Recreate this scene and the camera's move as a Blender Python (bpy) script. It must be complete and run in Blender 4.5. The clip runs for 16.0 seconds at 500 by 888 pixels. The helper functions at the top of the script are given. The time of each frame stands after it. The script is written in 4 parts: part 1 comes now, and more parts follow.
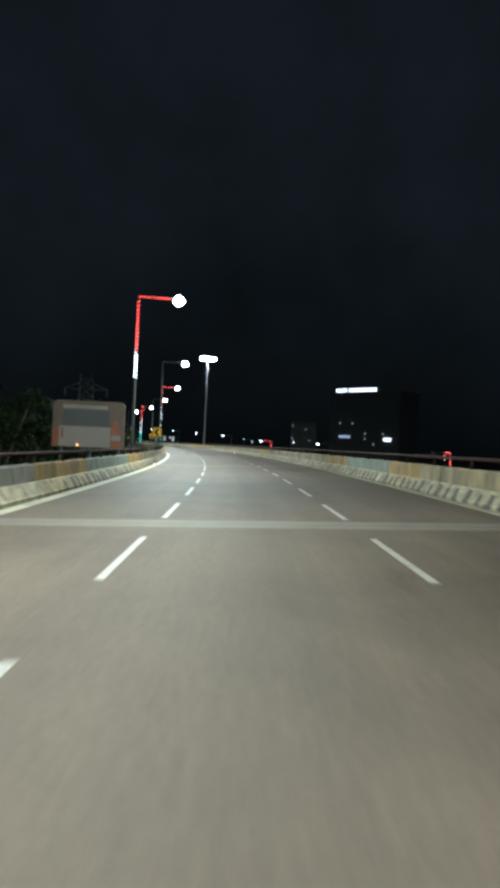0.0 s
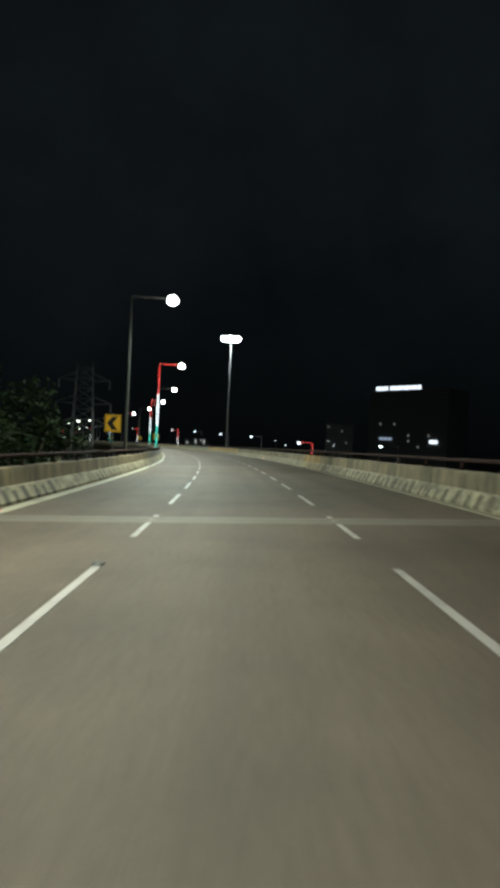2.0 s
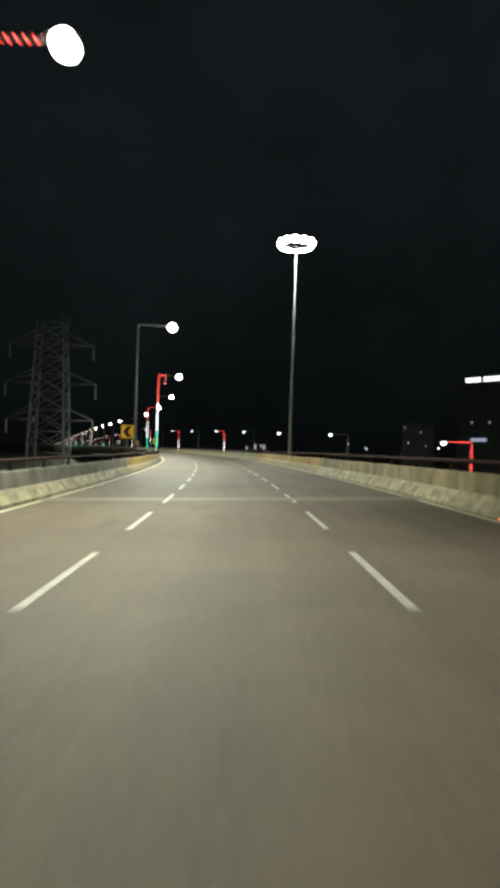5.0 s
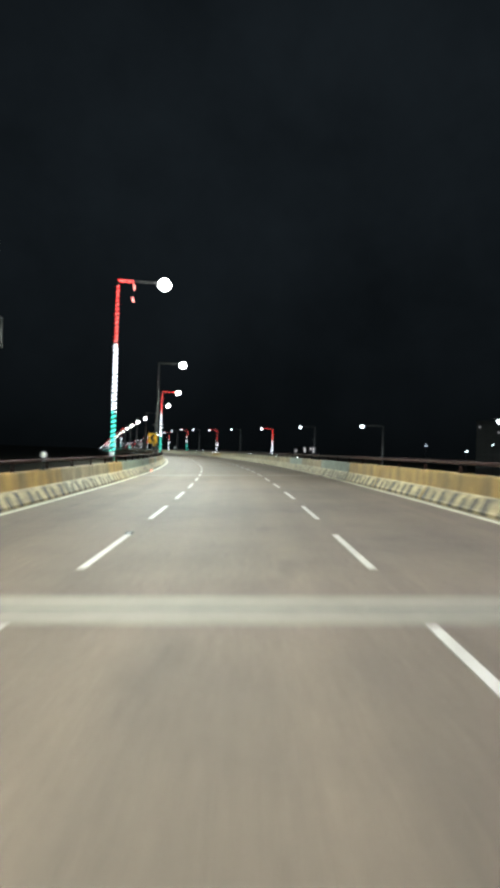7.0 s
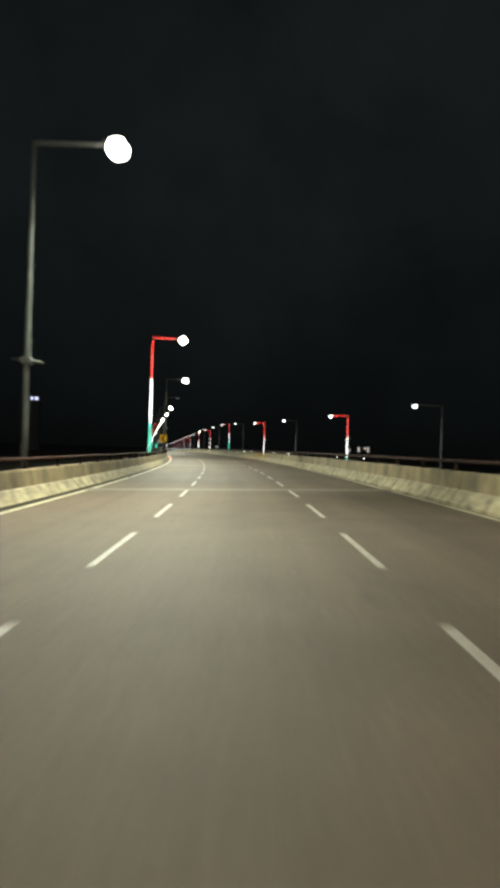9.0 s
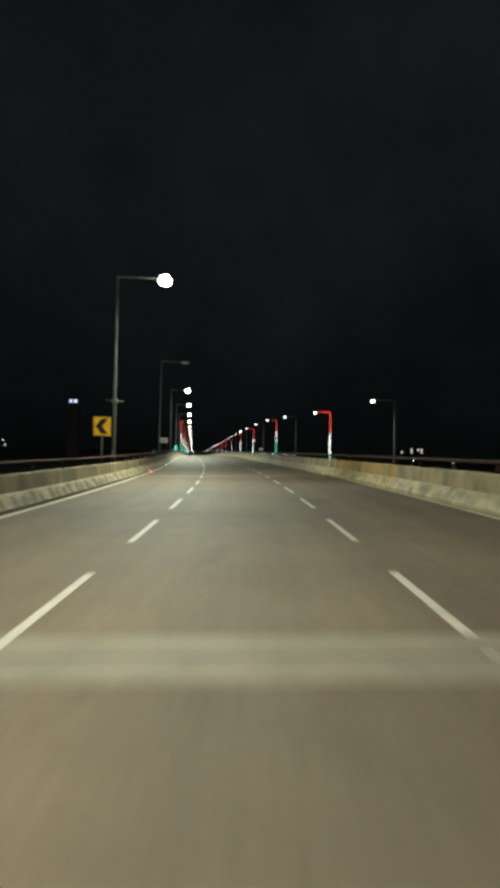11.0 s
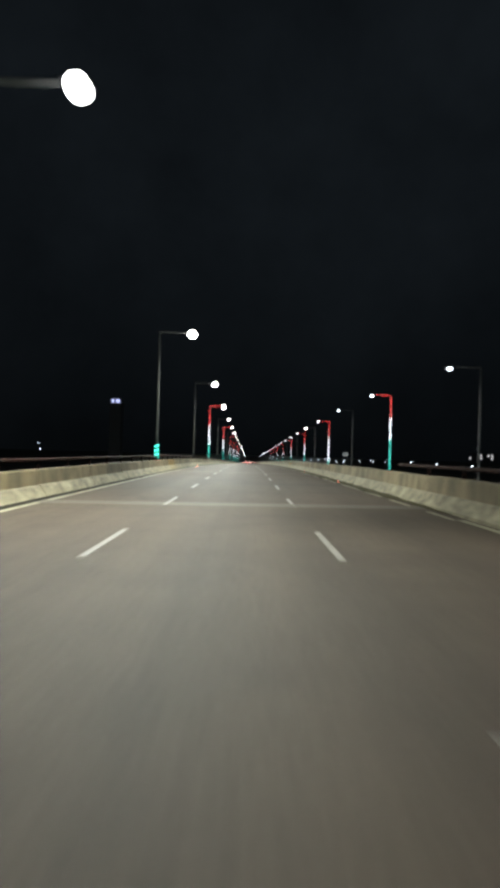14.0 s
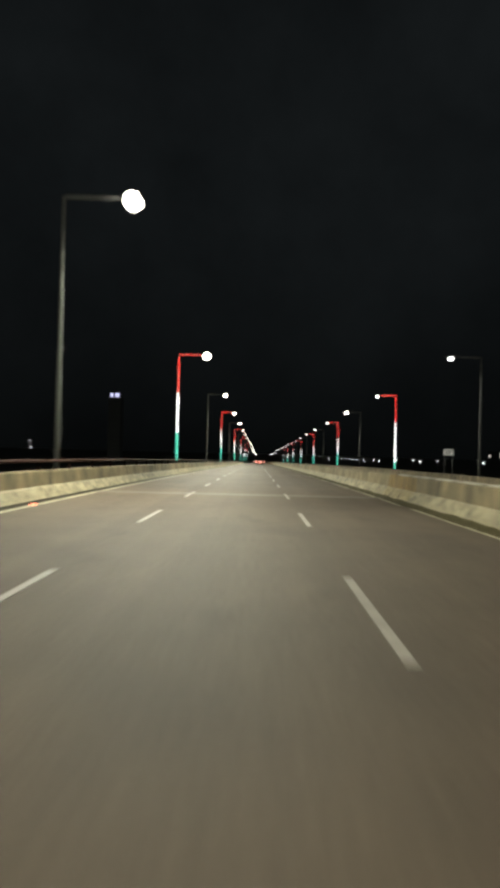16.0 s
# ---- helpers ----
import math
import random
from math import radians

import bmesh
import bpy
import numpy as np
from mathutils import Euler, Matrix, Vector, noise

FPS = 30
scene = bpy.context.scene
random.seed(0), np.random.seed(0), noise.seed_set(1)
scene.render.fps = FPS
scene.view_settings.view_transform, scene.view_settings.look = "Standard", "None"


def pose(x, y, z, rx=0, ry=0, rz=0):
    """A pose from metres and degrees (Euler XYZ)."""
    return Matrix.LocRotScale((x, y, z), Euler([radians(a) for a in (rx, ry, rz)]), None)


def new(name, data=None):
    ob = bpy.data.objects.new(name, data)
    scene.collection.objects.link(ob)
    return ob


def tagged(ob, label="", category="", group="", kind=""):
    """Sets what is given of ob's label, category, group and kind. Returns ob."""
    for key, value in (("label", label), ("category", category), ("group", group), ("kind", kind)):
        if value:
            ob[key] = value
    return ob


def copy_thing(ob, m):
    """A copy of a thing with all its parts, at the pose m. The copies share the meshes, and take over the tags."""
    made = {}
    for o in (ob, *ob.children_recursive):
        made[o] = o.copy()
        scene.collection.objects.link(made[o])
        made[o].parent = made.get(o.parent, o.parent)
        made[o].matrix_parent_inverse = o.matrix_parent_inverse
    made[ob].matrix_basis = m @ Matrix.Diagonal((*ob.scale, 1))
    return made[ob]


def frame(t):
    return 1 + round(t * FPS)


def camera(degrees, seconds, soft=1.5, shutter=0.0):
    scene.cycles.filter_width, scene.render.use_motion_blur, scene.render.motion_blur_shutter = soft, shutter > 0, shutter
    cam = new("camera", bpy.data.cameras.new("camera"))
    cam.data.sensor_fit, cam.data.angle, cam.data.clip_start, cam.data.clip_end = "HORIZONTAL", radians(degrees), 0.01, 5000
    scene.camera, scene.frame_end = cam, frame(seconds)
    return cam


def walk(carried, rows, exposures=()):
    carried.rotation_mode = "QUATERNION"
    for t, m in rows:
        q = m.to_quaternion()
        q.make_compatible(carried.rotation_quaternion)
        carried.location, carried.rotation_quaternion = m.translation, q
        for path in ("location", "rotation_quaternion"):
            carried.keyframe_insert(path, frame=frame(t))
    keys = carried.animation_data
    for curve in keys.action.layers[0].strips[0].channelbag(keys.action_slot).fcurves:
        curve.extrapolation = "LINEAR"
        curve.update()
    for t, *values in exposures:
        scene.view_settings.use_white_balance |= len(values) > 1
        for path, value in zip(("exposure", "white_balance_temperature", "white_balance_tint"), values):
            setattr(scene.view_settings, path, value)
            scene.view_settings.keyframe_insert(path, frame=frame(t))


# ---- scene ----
cam = camera(44.27, 16.0, soft=4.6, shutter=0.4)
# seconds, x, y, z, and the turn in degrees
PATH = [
    (0.0, -0.324, -7.291, 1.416, 90.08, -2.70, -0.71),
    (0.5, -0.253, -0.207, 1.408, 90.13, -2.65, 0.20),
    (1.0, -0.298, 7.003, 1.397, 90.25, -2.68, 0.91),
    (1.5, -0.369, 14.401, 1.386, 90.18, -2.69, 1.50),
    (2.0, -0.493, 22.110, 1.378, 90.22, -2.64, 2.24),
    (2.5, -0.745, 30.156, 1.371, 90.39, -2.64, 3.11),
    (3.0, -1.203, 38.511, 1.363, 90.47, -2.48, 3.71),
    (3.5, -1.801, 47.151, 1.356, 90.63, -2.18, 4.73),
    (4.0, -2.639, 56.064, 1.347, 90.57, -2.04, 5.79),
    (4.5, -3.655, 65.342, 1.340, 90.51, -1.95, 6.81),
    (5.0, -4.876, 74.982, 1.334, 90.48, -1.89, 7.87),
    (5.5, -6.331, 84.913, 1.326, 90.46, -1.85, 9.02),
    (6.0, -8.038, 95.065, 1.317, 90.48, -1.83, 10.20),
    (6.5, -9.987, 105.372, 1.306, 90.53, -1.82, 11.33),
    (7.0, -12.163, 115.833, 1.294, 90.62, -1.81, 12.41),
    (7.5, -14.504, 126.350, 1.280, 90.30, -1.96, 13.66),
    (8.0, -17.056, 136.875, 1.265, 90.64, -1.85, 15.03),
    (8.5, -19.882, 147.405, 1.249, 90.41, -2.21, 16.19),
    (9.0, -22.950, 158.010, 1.234, 90.43, -1.84, 17.20),
    (9.5, -26.325, 168.806, 1.218, 90.45, -1.58, 18.32),
    (10.0, -30.022, 179.785, 1.202, 90.47, -1.43, 19.53),
    (10.5, -34.023, 190.902, 1.186, 90.51, -1.35, 20.65),
    (11.0, -38.297, 202.121, 1.173, 90.57, -1.30, 21.61),
    (11.5, -42.824, 213.402, 1.163, 90.68, -1.23, 22.50),
    (12.0, -47.634, 224.727, 1.157, 90.83, -1.13, 23.41),
    (12.5, -52.721, 236.090, 1.156, 90.57, -1.42, 24.59),
    (13.0, -58.134, 247.485, 1.156, 90.78, -1.45, 25.45),
    (13.5, -63.700, 259.001, 1.160, 90.83, -1.64, 26.15),
    (14.0, -69.471, 270.634, 1.164, 90.91, -1.55, 26.76),
    (14.5, -75.383, 282.402, 1.168, 90.87, -1.39, 27.05),
    (15.0, -81.369, 294.302, 1.173, 90.79, -1.92, 27.33),
    (15.5, -87.444, 306.262, 1.161, 91.11, -1.55, 27.49),
    (16.0, -93.498, 318.277, 1.111, 90.73, -1.42, 27.76),
]
# the camera's own exposure in stops, and its white balance
EXPOSURES = [
    (0.0, 0.13, 5400, 10), (0.5, 0.03, 6400, 6), (1.0, 0.23, 6400, 6), (1.5, -0.35, 6000, 6), (2.0, -0.4, 5900, 6), (2.5, -0.12, 6900, 0),
    (3.0, -0.12, 6800, 2), (3.5, -0.55, 5900, 8), (4.0, 0.05, 6600, 4), (5.2, 0.0, 6300, 10), (6.5, 0.05, 5600, 22), (7.0, 0.3, 5800, 12),
    (7.5, 0.4, 6300, 12), (8.0, -0.3, 6000, 18), (8.5, 0.05, 7300, 14), (9.0, 0.15, 6700, 10), (10.2, 0, 6600, 8), (11.5, -0.12, 6500, 4),
    (12.0, -0.8, 5700, 12), (12.5, 0.3, 8000, 14), (13.0, 0.4, 7500, 14), (13.5, 0.45, 6700, 16), (14.0, -0.15, 5900, 16), (14.5, -0.35, 6700, 10),
    (15.0, -0.15, 6800, 8), (15.5, -0.4, 6500, 10), (16.0, -0.1, 6800, 14),
]
walk(cam, [(t, pose(x, y, z, a, b, c)) for t, x, y, z, a, b, c in PATH], EXPOSURES)

# ---------------------------------------------------------------- the road's line
# heading in degrees every 30 m, height and cross fall every 60 m, from 20 m behind the start
HEADING = [-1.49, 0.75, 4.38, 7.14, 10.74, 13.23, 16.55, 19.88, 22.42, 25.87, 27.19, 26.94, 27.01, 27.22, 27.12, 26.94, 26.91, 26.90, 26.90, 26.90]
HEIGHT = [0.05, -0.05, -0.09, -0.17, -0.25, -0.25, -0.22, -0.97, -1.84, -2.74]
BANK = [1.87, 1.97, 1.84, 1.50, 1.57, 0.82, -0.10, 0.38, 0.67, 0.75]
STATIONS = np.arange(-60.0, 1201.0, 1.0)


def running_mean(values, half):
    padded = np.pad(values, half, mode="edge")
    return np.convolve(padded, np.ones(2 * half + 1) / (2 * half + 1), "valid")


_knots = -20.0 + 30.0 * np.arange(len(HEADING))
_head = np.radians(running_mean(np.interp(STATIONS, _knots, HEADING), 15))
_sx, _cy = -np.sin(_head), np.cos(_head)
_px = np.concatenate([[0], np.cumsum((_sx[1:] + _sx[:-1]) / 2)])
_py = np.concatenate([[0], np.cumsum((_cy[1:] + _cy[:-1]) / 2)])
_px, _py = _px - _px[60], _py - _py[60]
_knots = -20.0 + 60.0 * np.arange(len(HEIGHT))
_height = np.interp(STATIONS, _knots, HEIGHT) - np.clip(STATIONS - _knots[-1], 0, None) * 0.0148
_height = running_mean(_height, 30)
_height = _height - _height[60]
_bank = np.tan(np.radians(running_mean(np.interp(STATIONS, _knots, BANK), 30)))


def on_road(s, lat, up=0.0):
    """A point s metres along the road, lat metres to the right of the middle lane's middle."""
    h = np.interp(s, STATIONS, _head)
    return Vector((np.interp(s, STATIONS, _px) + math.cos(h) * lat, np.interp(s, STATIONS, _py) + math.sin(h) * lat,
                   np.interp(s, STATIONS, _height) + up + lat * np.interp(s, STATIONS, _bank)))


def road_pose(s, lat, up=0.0, tilted=False, turn=0.0):
    """The pose of a thing on the road: y along it, x to the right; tilted: leaning with the deck."""
    h = math.degrees(np.interp(s, STATIONS, _head))
    p = on_road(s, lat, up)
    if tilted:
        b = math.degrees(math.atan(np.interp(s, STATIONS, _bank)))
        rise = float(np.interp(s + 1, STATIONS, _height) - np.interp(s - 1, STATIONS, _height)) / 2
        return pose(*p, 0, 0, h) @ pose(0, 0, 0, math.degrees(math.atan(rise)), -b, 0) @ pose(0, 0, 0, 0, 0, turn)
    return pose(*p, 0, 0, h + turn)


# ---------------------------------------------------------------- world and lamps' light
GROUND = -8.6
world = bpy.data.worlds.new("night_sky")
scene.world = world
world.use_nodes = True
_n, _l = world.node_tree.nodes, world.node_tree.links
_bg = _n["Background"]
_bg.inputs[1].default_value = 1.0
_tc, _map = _n.new("ShaderNodeTexCoord"), _n.new("ShaderNodeSeparateXYZ")
_ramp = _n.new("ShaderNodeValToRGB")
_ramp.color_ramp.elements[0].position, _ramp.color_ramp.elements[0].color = 0.0, (0.0019, 0.0024, 0.0025, 1)
_ramp.color_ramp.elements[1].position, _ramp.color_ramp.elements[1].color = 0.35, (0.0058, 0.0075, 0.0082, 1)
_l.new(_tc.outputs["Generated"], _map.inputs[0])
_l.new(_map.outputs[2], _ramp.inputs[0])
_cloud, _span, _tint = _n.new("ShaderNodeTexNoise"), _n.new("ShaderNodeMapRange"), _n.new("ShaderNodeVectorMath")
_cloud.inputs["Scale"].default_value, _cloud.inputs["Detail"].default_value, _cloud.inputs["Roughness"].default_value = 2.6, 5, 0.6
_span.inputs["From Min"].default_value, _span.inputs["From Max"].default_value = 0.3, 0.7
_span.inputs["To Min"].default_value, _span.inputs["To Max"].default_value = 0.7, 1.45
_tint.operation = "SCALE"
_l.new(_tc.outputs["Generated"], _cloud.inputs["Vector"])
_l.new(_cloud.outputs["Fac"], _span.inputs["Value"])
_l.new(_ramp.outputs[0], _tint.inputs[0])
_l.new(_span.outputs[0], _tint.inputs["Scale"])
_l.new(_tint.outputs[0], _bg.inputs[0])


def lamp_light(name, m, watts, colour, size=0.3, cone=160, across=1.0, along=1.0):
    data = bpy.data.lights.new(name, "SPOT")
    data.energy, data.color, data.shadow_soft_size = watts, colour, size
    data.spot_size, data.spot_blend = radians(cone), 1.0
    ob = new(name, data)
    ob.matrix_world = m @ Matrix.Diagonal((across, along, 1, 1))
    return ob


LAMP_WHITE = (0.94, 1.0, 0.80)
MAST_WHITE = (0.93, 1.0, 0.96)
LAMP_WATTS = 10800.0
MAST_WATTS = 15000.0


# ---------------------------------------------------------------- materials
def material(name, colour, rough=0.8, metal=0.0, grain=0.25, grain_size=60.0, stain=0.3, stain_size=1.5, bump=0.15,
             stain_colour=None, per_piece=0.0, vertical=1.0, gloss=0.5, cover=(0.45, 0.75), blotch=0.0):
    """A painted or mineral surface: fine grain, large stains, relief."""
    m = bpy.data.materials.new(name)
    m.use_nodes = True
    n, l = m.node_tree.nodes, m.node_tree.links
    b = n["Principled BSDF"]
    b.inputs["Roughness"].default_value, b.inputs["Metallic"].default_value = rough, metal
    b.inputs["Specular IOR Level"].default_value = gloss
    tc, mp = n.new("ShaderNodeTexCoord"), n.new("ShaderNodeMapping")
    mp.inputs["Scale"].default_value = (1, 1, vertical)
    l.new(tc.outputs["Object"], mp.inputs[0])
    fine, big = n.new("ShaderNodeTexNoise"), n.new("ShaderNodeTexNoise")
    fine.inputs["Scale"].default_value, fine.inputs["Detail"].default_value = grain_size, 3
    big.inputs["Scale"].default_value, big.inputs["Detail"].default_value, big.inputs["Roughness"].default_value = stain_size, 5, 0.65
    info = n.new("ShaderNodeObjectInfo")
    add = n.new("ShaderNodeVectorMath")
    add.operation = "MULTIPLY_ADD"
    add.inputs[1].default_value = (37.0, 53.0, 71.0)
    l.new(info.outputs["Random"], add.inputs[0])
    l.new(mp.outputs[0], add.inputs[2])
    l.new(tc.outputs["Object"], fine.inputs["Vector"])
    l.new(add.outputs[0], big.inputs["Vector"])
    dark = stain_colour or tuple(0.45 * c for c in colour)
    mask = n.new("ShaderNodeMapRange")
    mask.inputs["From Min"].default_value, mask.inputs["From Max"].default_value = cover
    mask.inputs["To Max"].default_value = stain
    l.new(big.outputs["Fac"], mask.inputs["Value"])
    mix = n.new("ShaderNodeMix")
    mix.data_type = "RGBA"
    mix.inputs["A"].default_value, mix.inputs["B"].default_value = (*colour, 1), (*dark, 1)
    l.new(mask.outputs[0], mix.inputs["Factor"])
    val = n.new("ShaderNodeMapRange")
    val.inputs["To Min"].default_value, val.inputs["To Max"].default_value = 1 - grain, 1 + grain
    l.new(fine.outputs["Fac"], val.inputs["Value"])
    piece = n.new("ShaderNodeMapRange")
    piece.inputs["To Min"].default_value, piece.inputs["To Max"].default_value = 1 - per_piece, 1 + per_piece
    l.new(info.outputs["Random"], piece.inputs["Value"])
    both = n.new("ShaderNodeMath")
    both.operation = "MULTIPLY"
    l.new(val.outputs[0], both.inputs[0])
    l.new(piece.outputs[0], both.inputs[1])
    if blotch:
        mid, spread, all_three = n.new("ShaderNodeTexNoise"), n.new("ShaderNodeMapRange"), n.new("ShaderNodeMath")
        mid.inputs["Scale"].default_value, mid.inputs["Detail"].default_value, mid.inputs["Roughness"].default_value = 3.6, 4, 0.7
        spread.inputs["From Min"].default_value, spread.inputs["From Max"].default_value = 0.32, 0.68
        spread.inputs["To Min"].default_value, spread.inputs["To Max"].default_value = 1 - blotch, 1 + blotch
        all_three.operation = "MULTIPLY"
        l.new(add.outputs[0], mid.inputs["Vector"])
        l.new(mid.outputs["Fac"], spread.inputs["Value"])
        l.new(both.outputs[0], all_three.inputs[0])
        l.new(spread.outputs[0], all_three.inputs[1])
        both = all_three
    hsv = n.new("ShaderNodeHueSaturation")
    l.new(both.outputs[0], hsv.inputs["Value"])
    l.new(mix.outputs["Result"], hsv.inputs["Color"])
    l.new(hsv.outputs[0], b.inputs["Base Color"])
    if bump:
        bp = n.new("ShaderNodeBump")
        bp.inputs["Strength"].default_value, bp.inputs["Distance"].default_value = bump, 0.01
        l.new(fine.outputs["Fac"], bp.inputs["Height"])
        l.new(bp.outputs[0], b.inputs["Normal"])
    return m


def glowing(name, colour, strength):
    m = bpy.data.materials.new(name)
    m.use_nodes = True
    b = m.node_tree.nodes["Principled BSDF"]
    b.inputs["Base Color"].default_value = (*[0.5 * c for c in colour], 1)
    b.inputs["Emission Color"].default_value, b.inputs["Emission Strength"].default_value = (*colour, 1), strength
    return m


def asphalt(name):
    """Worn asphalt; the u of its map runs across the lanes in metres, v along the road."""
    m = material(name, (0.103, 0.073, 0.051), rough=0.76, gloss=0.42, grain=0.35, grain_size=90, stain=0.6, stain_size=0.25, bump=0.5)
    n, l = m.node_tree.nodes, m.node_tree.links
    b = n["Principled BSDF"]
    hsv = b.inputs["Base Color"].links[0].from_node
    uv, sep = n.new("ShaderNodeUVMap"), n.new("ShaderNodeSeparateXYZ")
    l.new(uv.outputs[0], sep.inputs[0])
    # two wheel tracks to a lane of 3.5 m
    wave = n.new("ShaderNodeMath")
    wave.operation = "MULTIPLY"
    wave.inputs[1].default_value = 2 * math.pi / 1.75
    l.new(sep.outputs[0], wave.inputs[0])
    cosine = n.new("ShaderNodeMath")
    cosine.operation = "COSINE"
    l.new(wave.outputs[0], cosine.inputs[0])
    streak = n.new("ShaderNodeTexNoise")
    streak.inputs["Scale"].default_value, streak.inputs["Detail"].default_value = 1.0, 4
    mp = n.new("ShaderNodeMapping")
    mp.inputs["Scale"].default_value = (2.2, 0.03, 1)
    l.new(uv.outputs[0], mp.inputs[0])
    l.new(mp.outputs[0], streak.inputs["Vector"])
    amount = n.new("ShaderNodeMath")
    amount.operation = "MULTIPLY_ADD"
    amount.inputs[1].default_value, amount.inputs[2].default_value = -0.05, 0.75
    l.new(cosine.outputs[0], amount.inputs[0])
    total = n.new("ShaderNodeMath")
    total.operation = "MULTIPLY_ADD"
    total.inputs[1].default_value = 0.5
    l.new(streak.outputs["Fac"], total.inputs[0])
    l.new(amount.outputs[0], total.inputs[2])
    tone = n.new("ShaderNodeMix")
    tone.data_type, tone.blend_type = "RGBA", "MULTIPLY"
    tone.inputs["Factor"].default_value = 1.0
    l.new(hsv.outputs[0], tone.inputs["A"])
    l.new(total.outputs[0], tone.inputs["B"])
    # mottled patches and dark drips of oil, drawn out along the lanes
    patch, spot = n.new("ShaderNodeTexNoise"), n.new("ShaderNodeTexNoise")
    patch.inputs["Scale"].default_value, patch.inputs["Detail"].default_value, patch.inputs["Roughness"].default_value = 0.8, 6, 0.7
    spot.inputs["Scale"].default_value, spot.inputs["Detail"].default_value = 1.0, 3
    long = n.new("ShaderNodeMapping")
    long.inputs["Scale"].default_value = (1.0, 0.35, 1)
    l.new(uv.outputs[0], long.inputs[0])
    l.new(uv.outputs[0], patch.inputs["Vector"])
    l.new(long.outputs[0], spot.inputs["Vector"])
    stones = n.new("ShaderNodeTexNoise")
    stones.inputs["Scale"].default_value, stones.inputs["Detail"].default_value = 14.0, 4
    l.new(uv.outputs[0], stones.inputs["Vector"])
    mottle, oil, coarse = n.new("ShaderNodeMapRange"), n.new("ShaderNodeMapRange"), n.new("ShaderNodeMapRange")
    for node, values in ((mottle, (0.3, 0.7, 0.90, 1.10)), (oil, (0.64, 0.74, 1.0, 0.75)), (coarse, (0.3, 0.7, 0.80, 1.20))):
        for key, value in zip(("From Min", "From Max", "To Min", "To Max"), values):
            node.inputs[key].default_value = value
    l.new(patch.outputs["Fac"], mottle.inputs["Value"])
    l.new(spot.outputs["Fac"], oil.inputs["Value"])
    worn = n.new("ShaderNodeMath")
    worn.operation = "MULTIPLY"
    l.new(mottle.outputs[0], worn.inputs[0])
    l.new(oil.outputs[0], worn.inputs[1])
    l.new(stones.outputs["Fac"], coarse.inputs["Value"])
    rough = n.new("ShaderNodeMath")
    rough.operation = "MULTIPLY"
    l.new(worn.outputs[0], rough.inputs[0])
    l.new(coarse.outputs[0], rough.inputs[1])
    worn = rough
    tone2 = n.new("ShaderNodeMix")
    tone2.data_type, tone2.blend_type = "RGBA", "MULTIPLY"
    tone2.inputs["Factor"].default_value = 1.0
    l.new(tone.outputs["Result"], tone2.inputs["A"])
    l.new(worn.outputs[0], tone2.inputs["B"])
    l.new(tone2.outputs["Result"], b.inputs["Base Color"])
    return m


ASPHALT = asphalt("worn_asphalt")
LINE_PAINT = material("road_paint", (0.37, 0.325, 0.295), rough=0.6, grain=0.3, grain_size=40, stain=0.6, stain_size=4, stain_colour=(0.11, 0.10, 0.085))
EDGE_PAINT = material("edge_paint", (0.44, 0.40, 0.28), rough=0.6, grain=0.3, grain_size=40, stain=0.7, stain_size=1.2, stain_colour=(0.13, 0.12, 0.10))
CONCRETE = material("concrete", (0.22, 0.20, 0.165), rough=0.9, stain=0.85, stain_size=1.1, grain_size=35, per_piece=0.08, vertical=0.4, cover=(0.40, 0.64), blotch=0.35)
BEIGE = material("beige_wall_paint", (0.275, 0.213, 0.118), rough=0.85, stain=0.85, stain_size=1.1, per_piece=0.12, vertical=0.3, stain_colour=(0.085, 0.070, 0.042), cover=(0.40, 0.64), blotch=0.35)
YELLOW_WALL = material("yellow_wall_paint", (0.34, 0.205, 0.045), rough=0.8, stain=0.75, stain_size=1.1, per_piece=0.12, vertical=0.3, stain_colour=(0.13, 0.09, 0.04), cover=(0.40, 0.64), blotch=0.35)
TEAL_WALL = material("teal_wall_paint", (0.175, 0.205, 0.17), rough=0.8, stain=0.75, stain_size=1.2, per_piece=0.1, vertical=0.4, stain_colour=(0.15, 0.15, 0.11), cover=(0.40, 0.64), blotch=0.35)
KERB_WHITE = material("kerb_white", (0.36, 0.305, 0.195), rough=0.85, stain=0.85, stain_size=2.5, grain_size=35, per_piece=0.08, stain_colour=(0.10, 0.09, 0.065), cover=(0.42, 0.66), blotch=0.4)
KERB_CREAM = material("kerb_cream", (0.37, 0.29, 0.15), rough=0.85, stain=0.85, stain_size=2.5, grain_size=35, per_piece=0.08, stain_colour=(0.11, 0.09, 0.055), cover=(0.42, 0.66), blotch=0.4)
CAP_WHITE = material("cap_white", (0.50, 0.46, 0.38), rough=0.8, stain=0.8, stain_size=2.0, stain_colour=(0.16, 0.14, 0.11))
KERB_BLACK = material("kerb_black", (0.062, 0.052, 0.036), rough=0.8, stain=0.5, stain_size=3, stain_colour=(0.12, 0.10, 0.075))
KERB_WORN = material("kerb_worn", (0.098, 0.080, 0.048), rough=0.85, stain=0.6, stain_size=3, stain_colour=(0.24, 0.20, 0.13))
GRIME = material("kerb_grime", (0.085, 0.078, 0.06), rough=0.9, stain=0.6, stain_size=3, stain_colour=(0.12, 0.11, 0.085))
KERB_DIRT = material("kerb_dirt", (0.075, 0.062, 0.030), rough=0.95, gloss=0.1, grain=0.5, grain_size=30, stain=0.8, stain_size=2.2, bump=0.6, stain_colour=(0.028, 0.026, 0.014))
